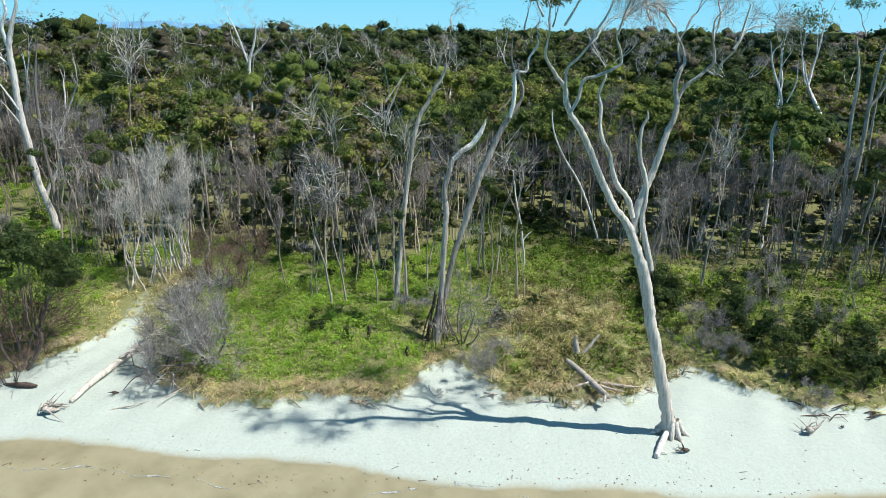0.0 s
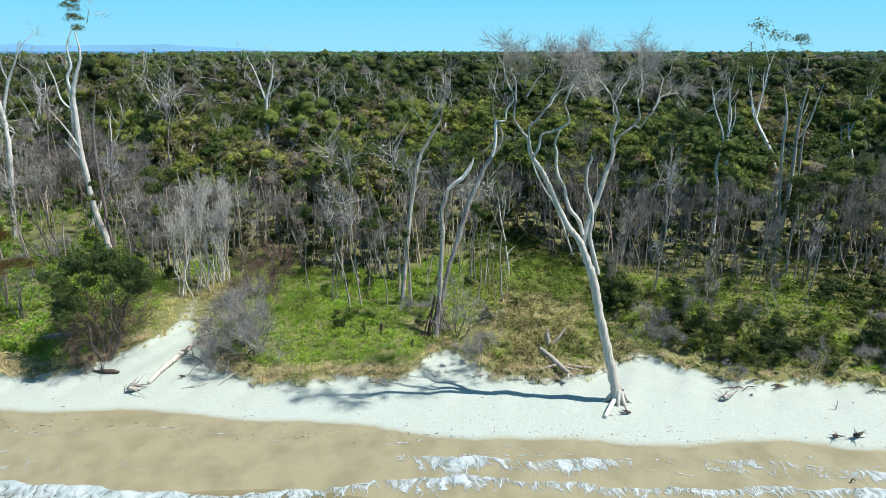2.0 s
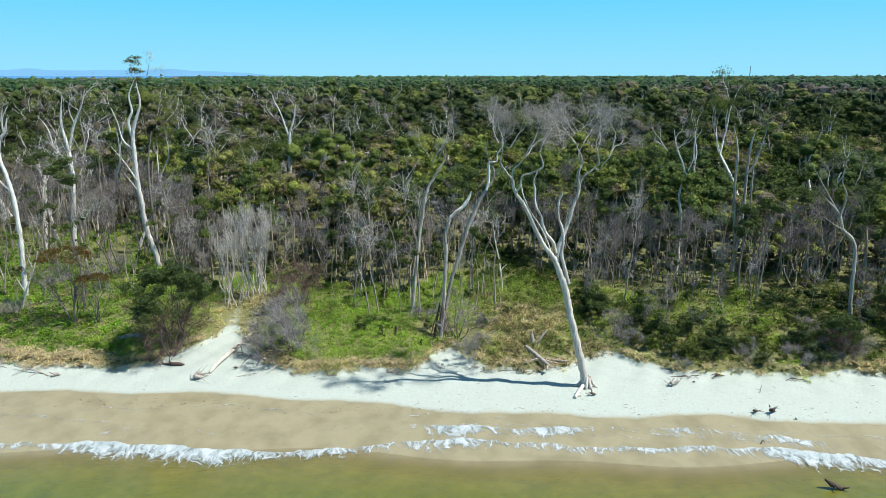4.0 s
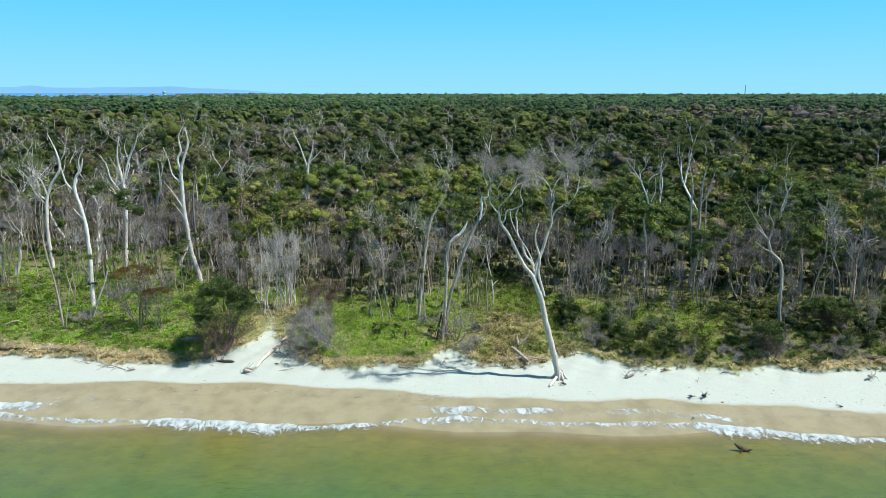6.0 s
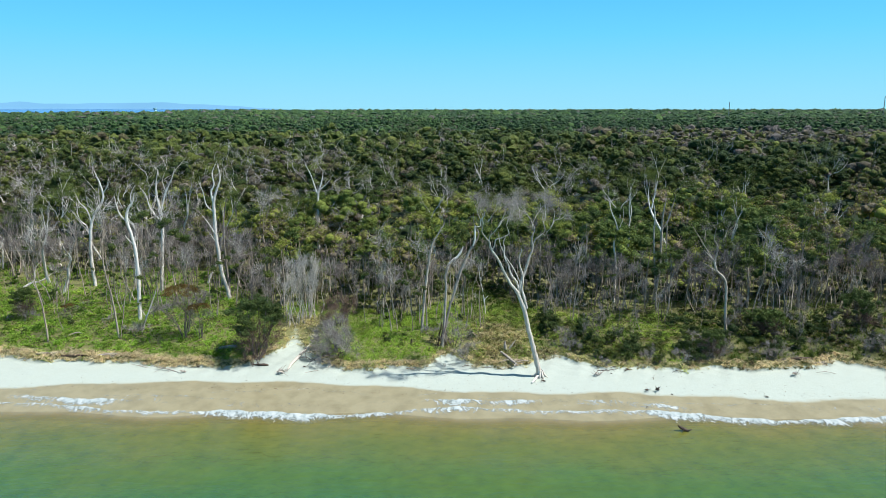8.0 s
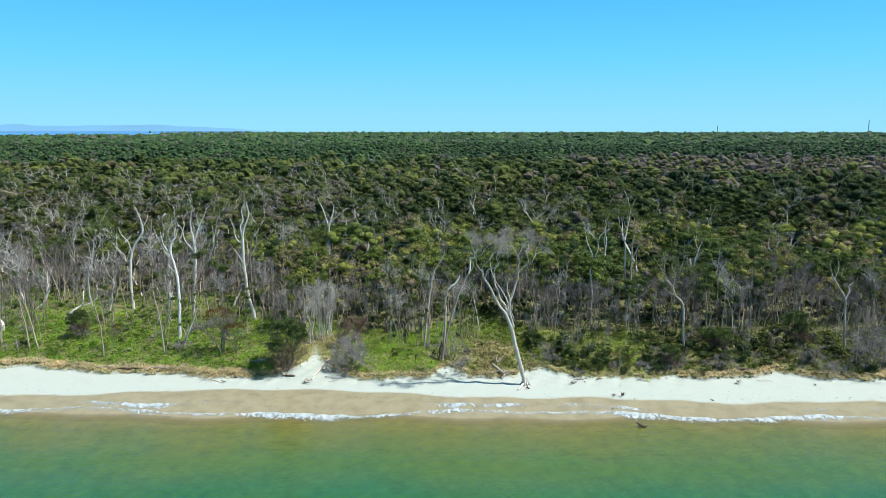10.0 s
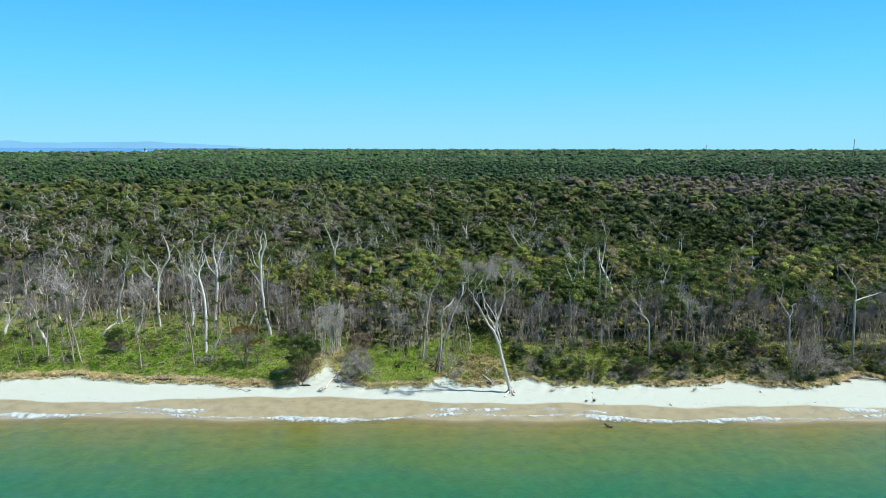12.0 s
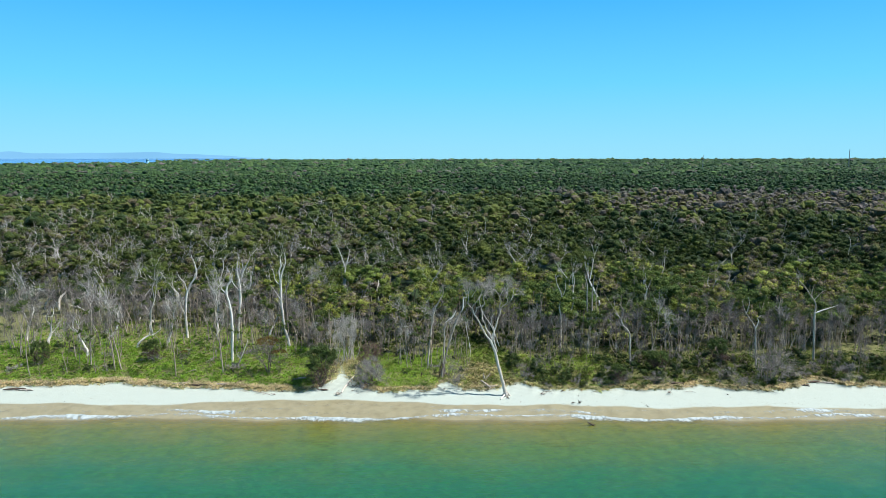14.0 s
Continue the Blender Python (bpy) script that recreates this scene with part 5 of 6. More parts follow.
B, Z = (73.1, 37.5), 0.73
white_gum("spreading_dead_gum", "dead white gum with wide spreading limbs", B, [
    rel(B, Z, (73.14, 37.5, 0.05, 0.26), (72.98, 37.5, 5.47, 0.22), (72.77, 37.5, 9.96, 0.2), (72.79, 37.5, 12.73, 0.14), (71.88, 37.5, 14.41, 0.1), (72.29, 37.5, 16.60, 0.04)),
    rel(B, Z, (71.97, 37.4, 13.87, 0.13), (70.35, 37.4, 16.10, 0.11), (68.90, 37.4, 17.55, 0.07), (68.35, 37.4, 19.09, 0.03)),
    rel(B, Z, (72.64, 37.4, 10.87, 0.13), (73.96, 37.4, 11.40, 0.12), (75.40, 37.4, 11.82, 0.08), (77.18, 37.4, 12.35, 0.03)),
    rel(B, Z, (72.35, 37.4, 13.32, 0.08), (73.38, 37.4, 14.63, 0.05), (74.68, 37.4, 15.49, 0.02)),
], twig_ends=[((-4.0, 0, 15.4), (-0.3, 0, 1), 1.2, 8)], trunk_mat=BARK_STREAKED, others={2: BARK_WHITE}, seed=19)

# thickets and shrubs
rs = np.random.default_rng(77)
gums = tree_things("emergent_gum", "tall gum standing above the forest canopy", "tree", "gums above the canopy", None, emergent_gum, rs, 8)
spots = [(-48, 70, 1.1), (-43, 80, 1.15), (-56, 76, 1.1), (-62, 68, 1.0), (-38, 88, 1.15), (-30, 96, 1.15), (-24, 104, 1.1), (-12, 98, 1.1), (-5, 112, 1.15), (2, 92, 1.1), (8, 108, 1.1), (-70, 82, 1.1), (-36, 66, 1.0), (-52, 90, 1.2),
         (40, 66, 1.15), (46, 60, 1.1), (52, 72, 1.15), (34, 78, 1.1), (24, 96, 1.1), (58, 86, 1.15), (30, 62, 1.05), (1.5, 74, 1.1), (64, 66, 1.05), (16, 118, 1.1)]
spots += [(rs.uniform(-110, 120), rs.uniform(95, 170), rs.uniform(0.9, 1.15)) for k in range(40)] + [(rs.uniform(-95, -22), rs.uniform(70, 120), rs.uniform(0.7, 1.0)) for k in range(30)]
set_plants(gums, [(x, y, q * (0.98 if k < 24 else 0.84)) for k, (x, y, q) in enumerate(spots)], rs, lean=3)
pale = tree_things("bare_thicket_tree", "pale multi-stemmed leafless paperbark in a thicket", "tree", "pale leafless thicket", None, pale_bare_tree, rs, 3)
set_plants(pale, [(-19.0 + 0.36 * k + rs.normal() * 0.3, 46.0 + rs.normal() * 0.8, rs.uniform(0.9, 1.12)) for k in range(9)], rs, lean=4)
bare = tree_things("leafless_tree", "slim grey leafless tree at the forest edge", "tree", "grey leafless trees", None, bare_tree, rs, 7)
spots = []
for x in np.arange(-86, 106, 2.1):
    for row in range(2):
        xx = x + rs.normal() * 0.5
        if -23 < xx < -14 and row == 0:
            continue
        spots.append((xx, float(front(xx)) + 0.6 + row * 3.0 + abs(rs.normal()) * 2.2, rs.uniform(0.8, 1.25)))
for k in range(44):
    x = rs.uniform(13, 88)
    spots.append((x, float(dune_edge(x)) - 0.075 * x + rs.uniform(4, 13), rs.uniform(0.4, 0.8)))
for k in range(70):
    x = rs.uniform(-95, -26)
    spots.append((x, rs.uniform(54, 80), rs.uniform(1.0, 1.8)))
for k in range(28):
    x = rs.uniform(14, 90)
    spots.append((x, float(front(x)) + rs.uniform(2, 14), rs.uniform(1.05, 1.4)))
for k in range(14):
    x = rs.uniform(-90, -24)
    spots.append((x, float(front(x)) + rs.uniform(2, 16), rs.uniform(1.0, 1.4)))
set_plants(bare, [q for q in spots if not (abs(q[0] - 32.6) < 2.4 and q[1] < 52)], rs, lean=2)
paper = tree_things("paperbark_tree", "slim paperbark with olive green crown at the forest edge", "tree", "paperbarks at the forest edge", None, paperbark, rs, 6)
spots = []
for x in np.arange(-88, 106, 2.1):
    xx = x + rs.normal() * 0.8
    spots.append((xx, float(front(xx)) + 5.0 + abs(rs.normal()) * 3.5, rs.uniform(0.8, 1.15)))
set_plants(paper, spots, rs, lean=2)

sap = tree_things("sapling", "thin pale sapling in the grass", "sapling", "saplings in the grass", None, sapling, rs, 6)
spots = []
for k in range(150):
    x = rs.uniform(-92, -24)
    spots.append((x, rs.uniform(40, 76), rs.uniform(0.8, 1.8)))
for k in range(34):
    x = rs.uniform(-9, 7)
    spots.append((x, rs.uniform(39.5, 48), rs.uniform(0.8, 1.5)))
for k in range(30):
    x = rs.uniform(13, 80)
    spots.append((x, rs.uniform(38, 46), rs.uniform(0.8, 1.5)))
set_plants(sap, spots, rs, lean=3)

shrub = tree_things("green_shrub", "dense rounded green shrub on the dune", "shrub", "green shrubs on the dune", None, green_shrub, rs, 5)
spots = []
for k in range(125):
    x = rs.uniform(14, 34)
    spots.append((x, float(dune_edge(x)) - 0.075 * x + 0.8 + abs(rs.normal()) * 4.5 + (2.0 if x < 17 else 0), rs.uniform(0.6, 1.2))) if k < 55 else None
    x = rs.uniform(13, 104)
    y = float(dune_edge(x)) - 0.075 * x + 1.0 + abs(rs.normal()) * 4.5 + (2.0 if x < 18 else 0)
    spots.append((x, y, rs.uniform(0.6, 1.25) * (1.0 if y > 31 else 0.8)))
for k in range(30):
    x = rs.uniform(-82, -24)
    spots.append((x, rs.uniform(41, 60), rs.uniform(0.35, 0.9)))
for k in range(22):
    x = rs.uniform(-10, 8)
    spots.append((x, rs.uniform(38, 48), rs.uniform(0.35, 0.7)))
for k in range(62):
    x = rs.uniform(-40, 60)
    spots.append((x, float(front(x)) + rs.uniform(-1.5, 5), rs.uniform(0.45, 0.95)))
spots += [(-4.5, 36.2, 0.45), (-6.2, 37.5, 0.55), (17.5, 41, 1.3), (15.0, 43.5, 1.0)]
set_plants(shrub, spots, rs, lean=5)

grey = tree_things("grey_shrub", "leafless grey shrub beside the beach", "shrub", "grey shrubs", None, grey_shrub, rs, 4)
spots = [(-13.7, 34.8, 1.4, 3), (-11.7, 34.9, 1.9, 3), (-12.0, 36.4, 1.8, 3), (-27.2, 59.0, 2.3), (-25.6, 59.6, 2.0), (3.5, 33.0, 0.9), (4.8, 34.6, 0.7), (0.6, 31.6, 0.55), (2.2, 36.8, 1.0), (60.0, 29.6, 1.7), (58.4, 30.0, 1.3), (61.8, 30.6, 1.1), (65.4, 32.5, 1.0), (75.5, 31.2, 1.2), (-0.6, 39.2, 0.7)]
for k in range(58):
    x = rs.uniform(14, 84)
    spots.append((x, float(dune_edge(x)) - 0.075 * x + 0.6 + abs(rs.normal()) * 3.0 + (2.0 if x < 17 else 0), rs.uniform(0.35, 0.75)))
for k in range(16):
    x = rs.uniform(-80, -24)
    spots.append((x, rs.uniform(40, 58), rs.uniform(0.5, 1.0)))
set_plants(grey, spots, rs, lean=5)
red = tree_things("red_brown_shrub", "reddish brown leafless shrub at the path", "shrub", "", None, red_shrub, rs, 1)
set_plants(red, [(-13.2, 43.0, 1.65), (-12.3, 43.6, 1.5), (-21.4, 33.2, 0.7)], rs)
dark = tree_things("dark_green_tree", "low dark green spreading tree at the beach edge", "tree", "low dark trees", None, dark_tree, rs, 3)
set_plants(dark, [(-21.1, 34.6, 1.95), (32.3, 30.6, 0.85), (40.5, 36.9, 1.05), (41.8, 35.6, 0.95), (54.0, 36.5, 0.7), (-55.6, 48.8, 1.15), (-76.4, 48.1, 1.1)], rs, lean=3)

rusty = tree_things("rusty_topped_tree", "low spreading tree with grey twigs and a rusty olive top", "tree", "rusty-topped low trees", None, rusty_tree, rs, 2)
set_plants(rusty, [(-31.5, 39.5, 0.8, 0), (-29.6, 39.8, 0.55, 1), (-49.0, 47.0, 0.6, 1)], rs, lean=2)


# ---- grass and low cover ----
def patchy(x, y, k=0.0):
    return 0.5 + 0.25 * np.sin(x * 0.55 + k) * np.sin(y * 0.62 + 1.3 * k) + 0.25 * np.sin(x * 1.3 - y * 0.9 + 2 * k)


def cover_spots(rng, x0, x1, per, deep):
    """Places with plants between the dune's edge and the forest."""
    n = int((x1 - x0) * deep * per)
    x = rng.uniform(x0, x1, n)
    u = rng.uniform(-0.25, deep, n)
    y = dune_edge(x) - 0.075 * x + u
    trail = np.exp(-((x + 18.5 + 0.1 * (y - 45)) / 1.5) ** 2) * smooth(34, 37, y) * (1 - smooth(42, 46, y))
    ok = (y < front(x) + 4) & (rng.random(n) > trail * 0.55)
    bare_spot = np.exp(-((x - 1.2) / 1.6) ** 2 - ((y - 33.5) / 1.5) ** 2) + 0.8 * np.exp(-((x - 9) / 3) ** 2 - ((y - 31.5) / 1.0) ** 2)
    ok &= rng.random(n) > bare_spot
    return x[ok], y[ok], u[ok]


def straw_share(x, y, u):
    """How dry the grass is: straw on the edge and in a few patches, green elsewhere."""
    s = 0.95 * (1 - smooth(0.5, 2.0, u)) + 1.25 * np.exp(-((x - 8.0) / 5.2) ** 2 - ((y - 37.5) / 7.5) ** 2) + 0.9 * np.exp(-((x + 0.2) / 1.6) ** 2 - ((y - 37.6) / 1.0) ** 2) \
        + 0.85 * np.exp(-((x - 8.5) / 1.2) ** 2 - ((y - 41) / 0.9) ** 2) + 0.8 * np.exp(-((x + 16.5) / 3.5) ** 2 - ((y - 44) / 4.5) ** 2)
    s = s + np.exp(-((x + 18.5 + 0.1 * (y - 45)) / 2.2) ** 2) * smooth(34, 37, y) * (1 - smooth(46, 50, y))
    return np.clip(s * (0.65 + 0.7 * patchy(x, y, 2.0)), 0, 1)


def grass_sheet(name, label, seed, x0, x1, per, deep, blades, tall, width, material=GRASS):
    rng = np.random.default_rng(seed)
    x, y, u = cover_spots(rng, x0, x1, per, deep)
    n = len(x)
    dryness = straw_share(x, y, u)
    is_dry = rng.random(n) < dryness
    t = np.where(is_dry, rng.uniform(0.58, 0.92, n), np.clip(0.08 + 0.45 * patchy(x, y, 0.4) * rng.uniform(0.4, 1.2, n) + 0.2 * dryness - 0.14 * (x < -26), 0, 0.6))
    h = tall * (0.45 + 0.9 * patchy(x, y, 1.1)) * rng.uniform(0.7, 1.3, n) * np.where(is_dry, 0.9, 1.0)
    p = np.repeat(np.stack([x, y, rise(x, y) - 0.02], -1), blades, 0)
    k = n * blades
    a = rng.uniform(0, 6.283, k)
    out = np.stack([np.cos(a), np.sin(a), np.zeros(k)], -1)
    fan = rng.uniform(0.15, 1.0, k)[:, None]
    g = Geo()
    ln = np.repeat(h, blades) * rng.uniform(0.7, 1.15, k)
    tt = np.clip(np.repeat(t, blades) + rng.normal(size=k) * 0.05, 0, 1)
    p = p + out * fan * ln[:, None] * 0.3
    d = unit(out * fan * 0.8 + (0, 0, 1.0) + rng.normal(size=(k, 3)) * 0.15)
    ribbons(g, p, d, ln * 0.65, width, rng, tt, True)
    d2 = unit(out * (0.5 + fan) + (0, 0, 0.15) + rng.normal(size=(k, 3)) * 0.2)
    ribbons(g, p + d * (ln * 0.62)[:, None], d2, ln * 0.55, width * 0.85, rng, tt, True)
    return tagged(part(name, g, material, None, label), label, "grass", kind="stuff")


grass_sheet("dune_grass", "green and straw-coloured grass on the dune", 41, -26, 13, 5.2, 21, 17, 0.5, 0.036)
grass_sheet("shade_grass", "dull green grass between the shrubs", 47, 13, 32, 3.4, 17, 13, 0.5, 0.05)
grass_sheet("lawn_grass", "bright green grass with a dry straw edge", 42, -92, -26, 1.9, 26, 12, 0.55, 0.075)
grass_sheet("scrub_grass", "green and dry grass under the scrub", 43, 32, 108, 2.0, 17, 12, 0.55, 0.08, SCRUB)
grass_sheet("clearing_grass", "rank green grass in a forest clearing", 48, 4, 14, 3.0, 36, 12, 0.7, 0.08, SCRUB)
grass_sheet("glade_grass", "shaded green grass among the bare gums", 49, -92, -26, 0.8, 46, 9, 0.7, 0.12)

# straw tussocks hanging over the low scarp
rng = np.random.default_rng(46)
g = Geo()
for x in np.arange(-92, 95, 0.42):
    close = -27 < x < 32
    for row in range(3 if x < -27 else 2):
        xx = x + rng.normal() * 0.2
        if -19.5 < xx < -14.0 or rng.random() < (0.12 if xx < 1 else 0.75 if xx < 34 else 0.4):
            continue
        yy = float(dune_edge(xx)) - 0.075 * xx + 0.1 + row * 0.55 + abs(rng.normal()) * 0.25
        k = 56 if close else 26
        a = rng.uniform(0, 6.283, k)
        out = np.stack([np.cos(a), np.sin(a), np.zeros(k)], -1) + (0, -0.35, 0)
        fan = rng.uniform(0.2, 1.0, k)[:, None]
        ln = rng.uniform(0.4, 0.75) * (1.0 if close else 1.3) * rng.uniform(0.7, 1.15, k)
        tt = np.clip(rng.uniform(0.82, 1.0) + rng.normal(size=k) * 0.06, 0.6, 1)
        p = np.array((xx, yy, float(rise(xx, yy)) - 0.03)) + out * fan * 0.12
        d = unit(out * fan * 0.9 + (0, 0, 0.9) + rng.normal(size=(k, 3)) * 0.15)
        w = 0.024 if close else 0.065
        ribbons(g, p, d, ln * 0.6, w, rng, tt, True)
        d2 = unit(out * (0.6 + fan) + (0, 0, -0.35) + rng.normal(size=(k, 3)) * 0.2)
        ribbons(g, p + d * (ln * 0.57)[:, None], d2, ln * 0.6, w * 0.8, rng, tt, True)
tagged(part("straw_tussocks", g, GRASS, None, "dry straw-coloured tussocks along the dune scarp"), "dry straw-coloured tussocks along the dune scarp", "grass", kind="stuff")

# leafy low cover in green mounds
rng = np.random.default_rng(44)
g = Geo()
for x0, x1, per, size in ((-26, 13, 20, 0.085), (-92, -26, 2.5, 0.13)):
    x, y, u = cover_spots(rng, x0, x1, per, 17)
    lush = (1 - straw_share(x, y, u)) * smooth(0.45, 0.6, patchy(x, y, 3.1) + 0.15)
    k = rng.random(len(x)) < lush
    x, y, u = x[k], y[k], u[k]
    z = rise(x, y) + 0.1 + 0.8 * np.clip(patchy(x, y, 0.9) * 1.3 - 0.2, 0, 1) * rng.uniform(0.3, 1, len(x))
    for q in range(3):
        leaves(g, np.stack([x, y, z], -1) + rng.normal(size=(len(x), 3)) * (0.16, 0.16, 0.07), np.broadcast_to((0.1, -0.25, 1.0), (len(x), 3)), size, rng, np.clip(rng.normal(size=len(x)) * 0.12 + 0.16, 0, 0.5))
tagged(part("ground_cover", g, GRASS, None, "bright green leafy ground cover"), "bright green leafy ground cover", "ground cover", kind="stuff")

# bracken under the scrub
g = Geo()
for k in range(1700):
    x = rng.uniform(12, 95) if k % 4 else rng.uniform(-88, -26)
    y = float(dune_edge(x)) - 0.075 * x + rng.uniform(2.5, 22)
    z = float(rise(x, y)) + rng.uniform(0.35, 0.8)
    t = rng.uniform(0.05, 0.6) if rng.random() < 0.85 else rng.uniform(0.85, 0.9)
    nf = 7
    a = rng.uniform(0, 6.3) + np.arange(nf) * 6.283 / nf
    for ring in (0.22, 0.5, 0.75):
        c = np.stack([x + np.cos(a) * ring, y + np.sin(a) * ring, z + 0.12 - ring * ring * 0.35 + 0 * a], -1)
        leaves(g, c, np.stack([np.cos(a) * 0.4, np.sin(a) * 0.4, np.ones(nf)], -1), 0.17 - 0.09 * ring, rng, t)
tagged(part("bracken", g, SCRUB, None, "green and rusty bracken fern under the scrub"), "green and rusty bracken fern under the scrub", "fern", kind="stuff")

# ---- driftwood, logs, stumps ----
rd = np.random.default_rng(90)


def log_thing(name, label, at, lines, material=DRIFT, category="driftwood", names=None, group="", sides=9):
    """A log or branch from lines of x, y, z, radius about its place on the ground; each line a part."""
    ob = tagged(new(name), label, category, group)
    ob.location = (at[0], at[1], float(rise(*at)))
    for k, line in enumerate(lines):
        g = Geo()
        pts, rad = bend(line, 5)
        wob = rd.normal(size=pts.shape) * rad[:, None] * 0.05
        rr = rad * (1 + 0.05 * rd.normal(size=len(rad)))
        tube(g, np.vstack([pts[:1], pts + wob, pts[-1:]]), np.concatenate([[0.004], rr, [0.004]]), sides if k == 0 else 6)
        part((names[k] if names else ("log" if k == 0 else "branch")), g, material, ob, smooth=True)
    return ob


def root_ball(name, label, at, size, count, material=DRIFT, seed=0, lift=0.3):
    """A washed-up root plate: a short butt with crooked roots in all directions."""
    r = np.random.default_rng(seed)
    ob = tagged(new(name), label, "driftwood")
    ob.location = (at[0], at[1], float(rise(*at)))
    ang = r.uniform(0, 6.28)
    lean = (math.cos(ang) * 0.8, math.sin(ang) * 0.8)
    g = Geo()
    tube(g, *bend(((0.5 * size, 0.2 * size, 0.12 * size, 0.02), (0.3 * size, 0.1 * size, 0.2 * size, 0.11 * size), (0, 0, 0.3 * size, 0.15 * size), (-0.15 * size, 0, 0.33 * size, 0.03)), 4), 8)
    part("butt", g, material, ob, smooth=True)
    for k in range(count):
        d = unit(r.normal(size=3) * 0.62 + np.array((*lean, lift)))
        d[2] = abs(d[2]) * 0.8 - 0.12
        p0 = np.array((0, 0, 0.28 * size))
        ln = size * r.uniform(0.35, 1.1)
        p1 = p0 + d * ln * 0.5 + r.normal(size=3) * 0.08 * size
        p2 = p0 + d * ln + r.normal(size=3) * 0.14 * size
        p1[2], p2[2] = max(p1[2], 0.03), max(p2[2], 0.02)
        g = Geo()
        tube(g, *bend(((*p0, 0.05 * size), (*p1, 0.032 * size), (*p2, 0.008 * size)), 4), 5)
        part("root", g, material, ob, smooth=True)
    return ob


log_thing("fallen_log", "long bleached fallen trunk lying from dune to beach", (-17.4, 31.2), [
    [(0, 0, 0.1, 0.12), (0.25, 1.9, 0.2, 0.16), (0.75, 3.9, 0.3, 0.18), (1.5, 7.0, 0.45, 0.16), (2.6, 10.4, 0.55, 0.12)],
    [(0.8, 4.0, 0.5, 0.1), (1.6, 4.3, 0.75, 0.07), (2.7, 4.2, 0.35, 0.03)],
    [(1.2, 5.8, 0.55, 0.07), (2.0, 6.4, 0.8, 0.05), (2.9, 6.6, 0.4, 0.02)]], BARK_GUM)
root_ball("root_plate", "bleached root plate washed up on the sand", (-18.2, 30.3), 1.15, 15, DRIFT, 3)
for k in range(15):
    x, y = -13.4 + rd.normal() * 1.5, 33.6 + rd.normal() * 0.9
    a, ln = rd.uniform(0, 6.28), rd.uniform(0.8, 2.2)
    hz = rd.uniform(0.1, 0.8)
    log_thing("dead_branch", "bleached dead branch in a tangled pile", (x, y), [
        [(0, 0, 0.04, 0.045), (math.cos(a) * ln * 0.3, math.sin(a) * ln * 0.3, hz, 0.04), (math.cos(a) * ln * 0.7, math.sin(a) * ln * 0.6, hz * 0.9, 0.03), (math.cos(a) * ln, math.sin(a) * ln, 0.06, 0.012)],
        [(math.cos(a) * ln * 0.3, math.sin(a) * ln * 0.3, hz, 0.025), (math.cos(a + 1) * ln * 0.6, math.sin(a + 1) * ln * 0.6, hz * 1.2, 0.01)]], DRIFT if k % 3 else WET_WOOD, "branch", ("branch", "twig"), "tangled dead branches")
log_thing("dead_branch", "thin bent dead branch lying on sand", (-14.6, 30.7), [[(-0.9, -0.3, 0.03, 0.03), (-0.3, 0.05, 0.06, 0.035), (0.4, 0.1, 0.16, 0.03), (0.9, 0.7, 0.05, 0.012)]], DRIFT, "branch", ("branch",))
root_ball("small_stump", "small dark root stump on sand", (-15.6, 31.9), 0.45, 6, WET_WOOD, 5, 0.6)
root_ball("small_stump", "small dark pointed stump on sand", (-11.4, 32.3), 0.42, 5, WET_WOOD, 6, 1.2)
log_thing("dark_log", "dark root log lying under a shrub", (-20.8, 32.9), [[(-0.9, 0.2, 0.06, 0.05), (-0.2, 0, 0.12, 0.12), (0.5, -0.1, 0.14, 0.15), (0.95, -0.1, 0.1, 0.06)], [(0, 0, 0.12, 0.05), (-0.5, 0.4, 0.2, 0.02)]], WET_WOOD)
log_thing("dark_log", "dark weathered log with pale broken end", (-25.4, 36.4), [[(-1.2, 0.2, 0.15, 0.14), (-0.3, 0, 0.3, 0.2), (0.6, -0.2, 0.45, 0.22), (1.2, -0.4, 0.55, 0.14)], [(0.3, -0.1, 0.3, 0.1), (0.5, -0.8, 0.08, 0.05)]], DRIFT)
log_thing("grey_log", "grey log sloping down the dune to sand", (8.2, 31.9), [
    [(-0.6, 1.5, 0.55, 0.12), (-0.15, 0.6, 0.42, 0.16), (0.3, -0.6, 0.3, 0.17), (0.85, -1.7, 0.12, 0.12)],
    [(0.2, -0.5, 0.3, 0.08), (-0.5, -0.75, 0.22, 0.06), (-1.1, -0.9, 0.08, 0.03)],
    [(0.3, -0.7, 0.3, 0.09), (1.0, -0.95, 0.2, 0.06), (1.8, -1.1, 0.06, 0.02)],
    [(0.75, -1.5, 0.15, 0.1), (0.55, -2.0, 0.02, 0.04)]])
log_thing("broken_stump", "split dark stump with a pale forked limb", (8.4, 34.3), [
    [(0, 0, -0.1, 0.2), (-0.1, 0.05, 0.5, 0.17), (-0.15, 0.1, 1.0, 0.12), (-0.1, 0.1, 1.25, 0.04)],
    [(0.15, 0, 0.05, 0.12), (0.55, 0, 0.55, 0.11), (0.95, 0.1, 1.05, 0.07), (1.15, 0.15, 1.3, 0.03)]], DRIFT, "stump", ("stump", "limb"))
log_thing("bleached_log", "thin bleached log on the dune's sand", (9.4, 31.4), [[(-0.9, 0.5, 0.15, 0.07), (0, 0.1, 0.12, 0.08), (0.9, -0.1, 0.1, 0.07), (1.5, -0.1, 0.05, 0.03)]])
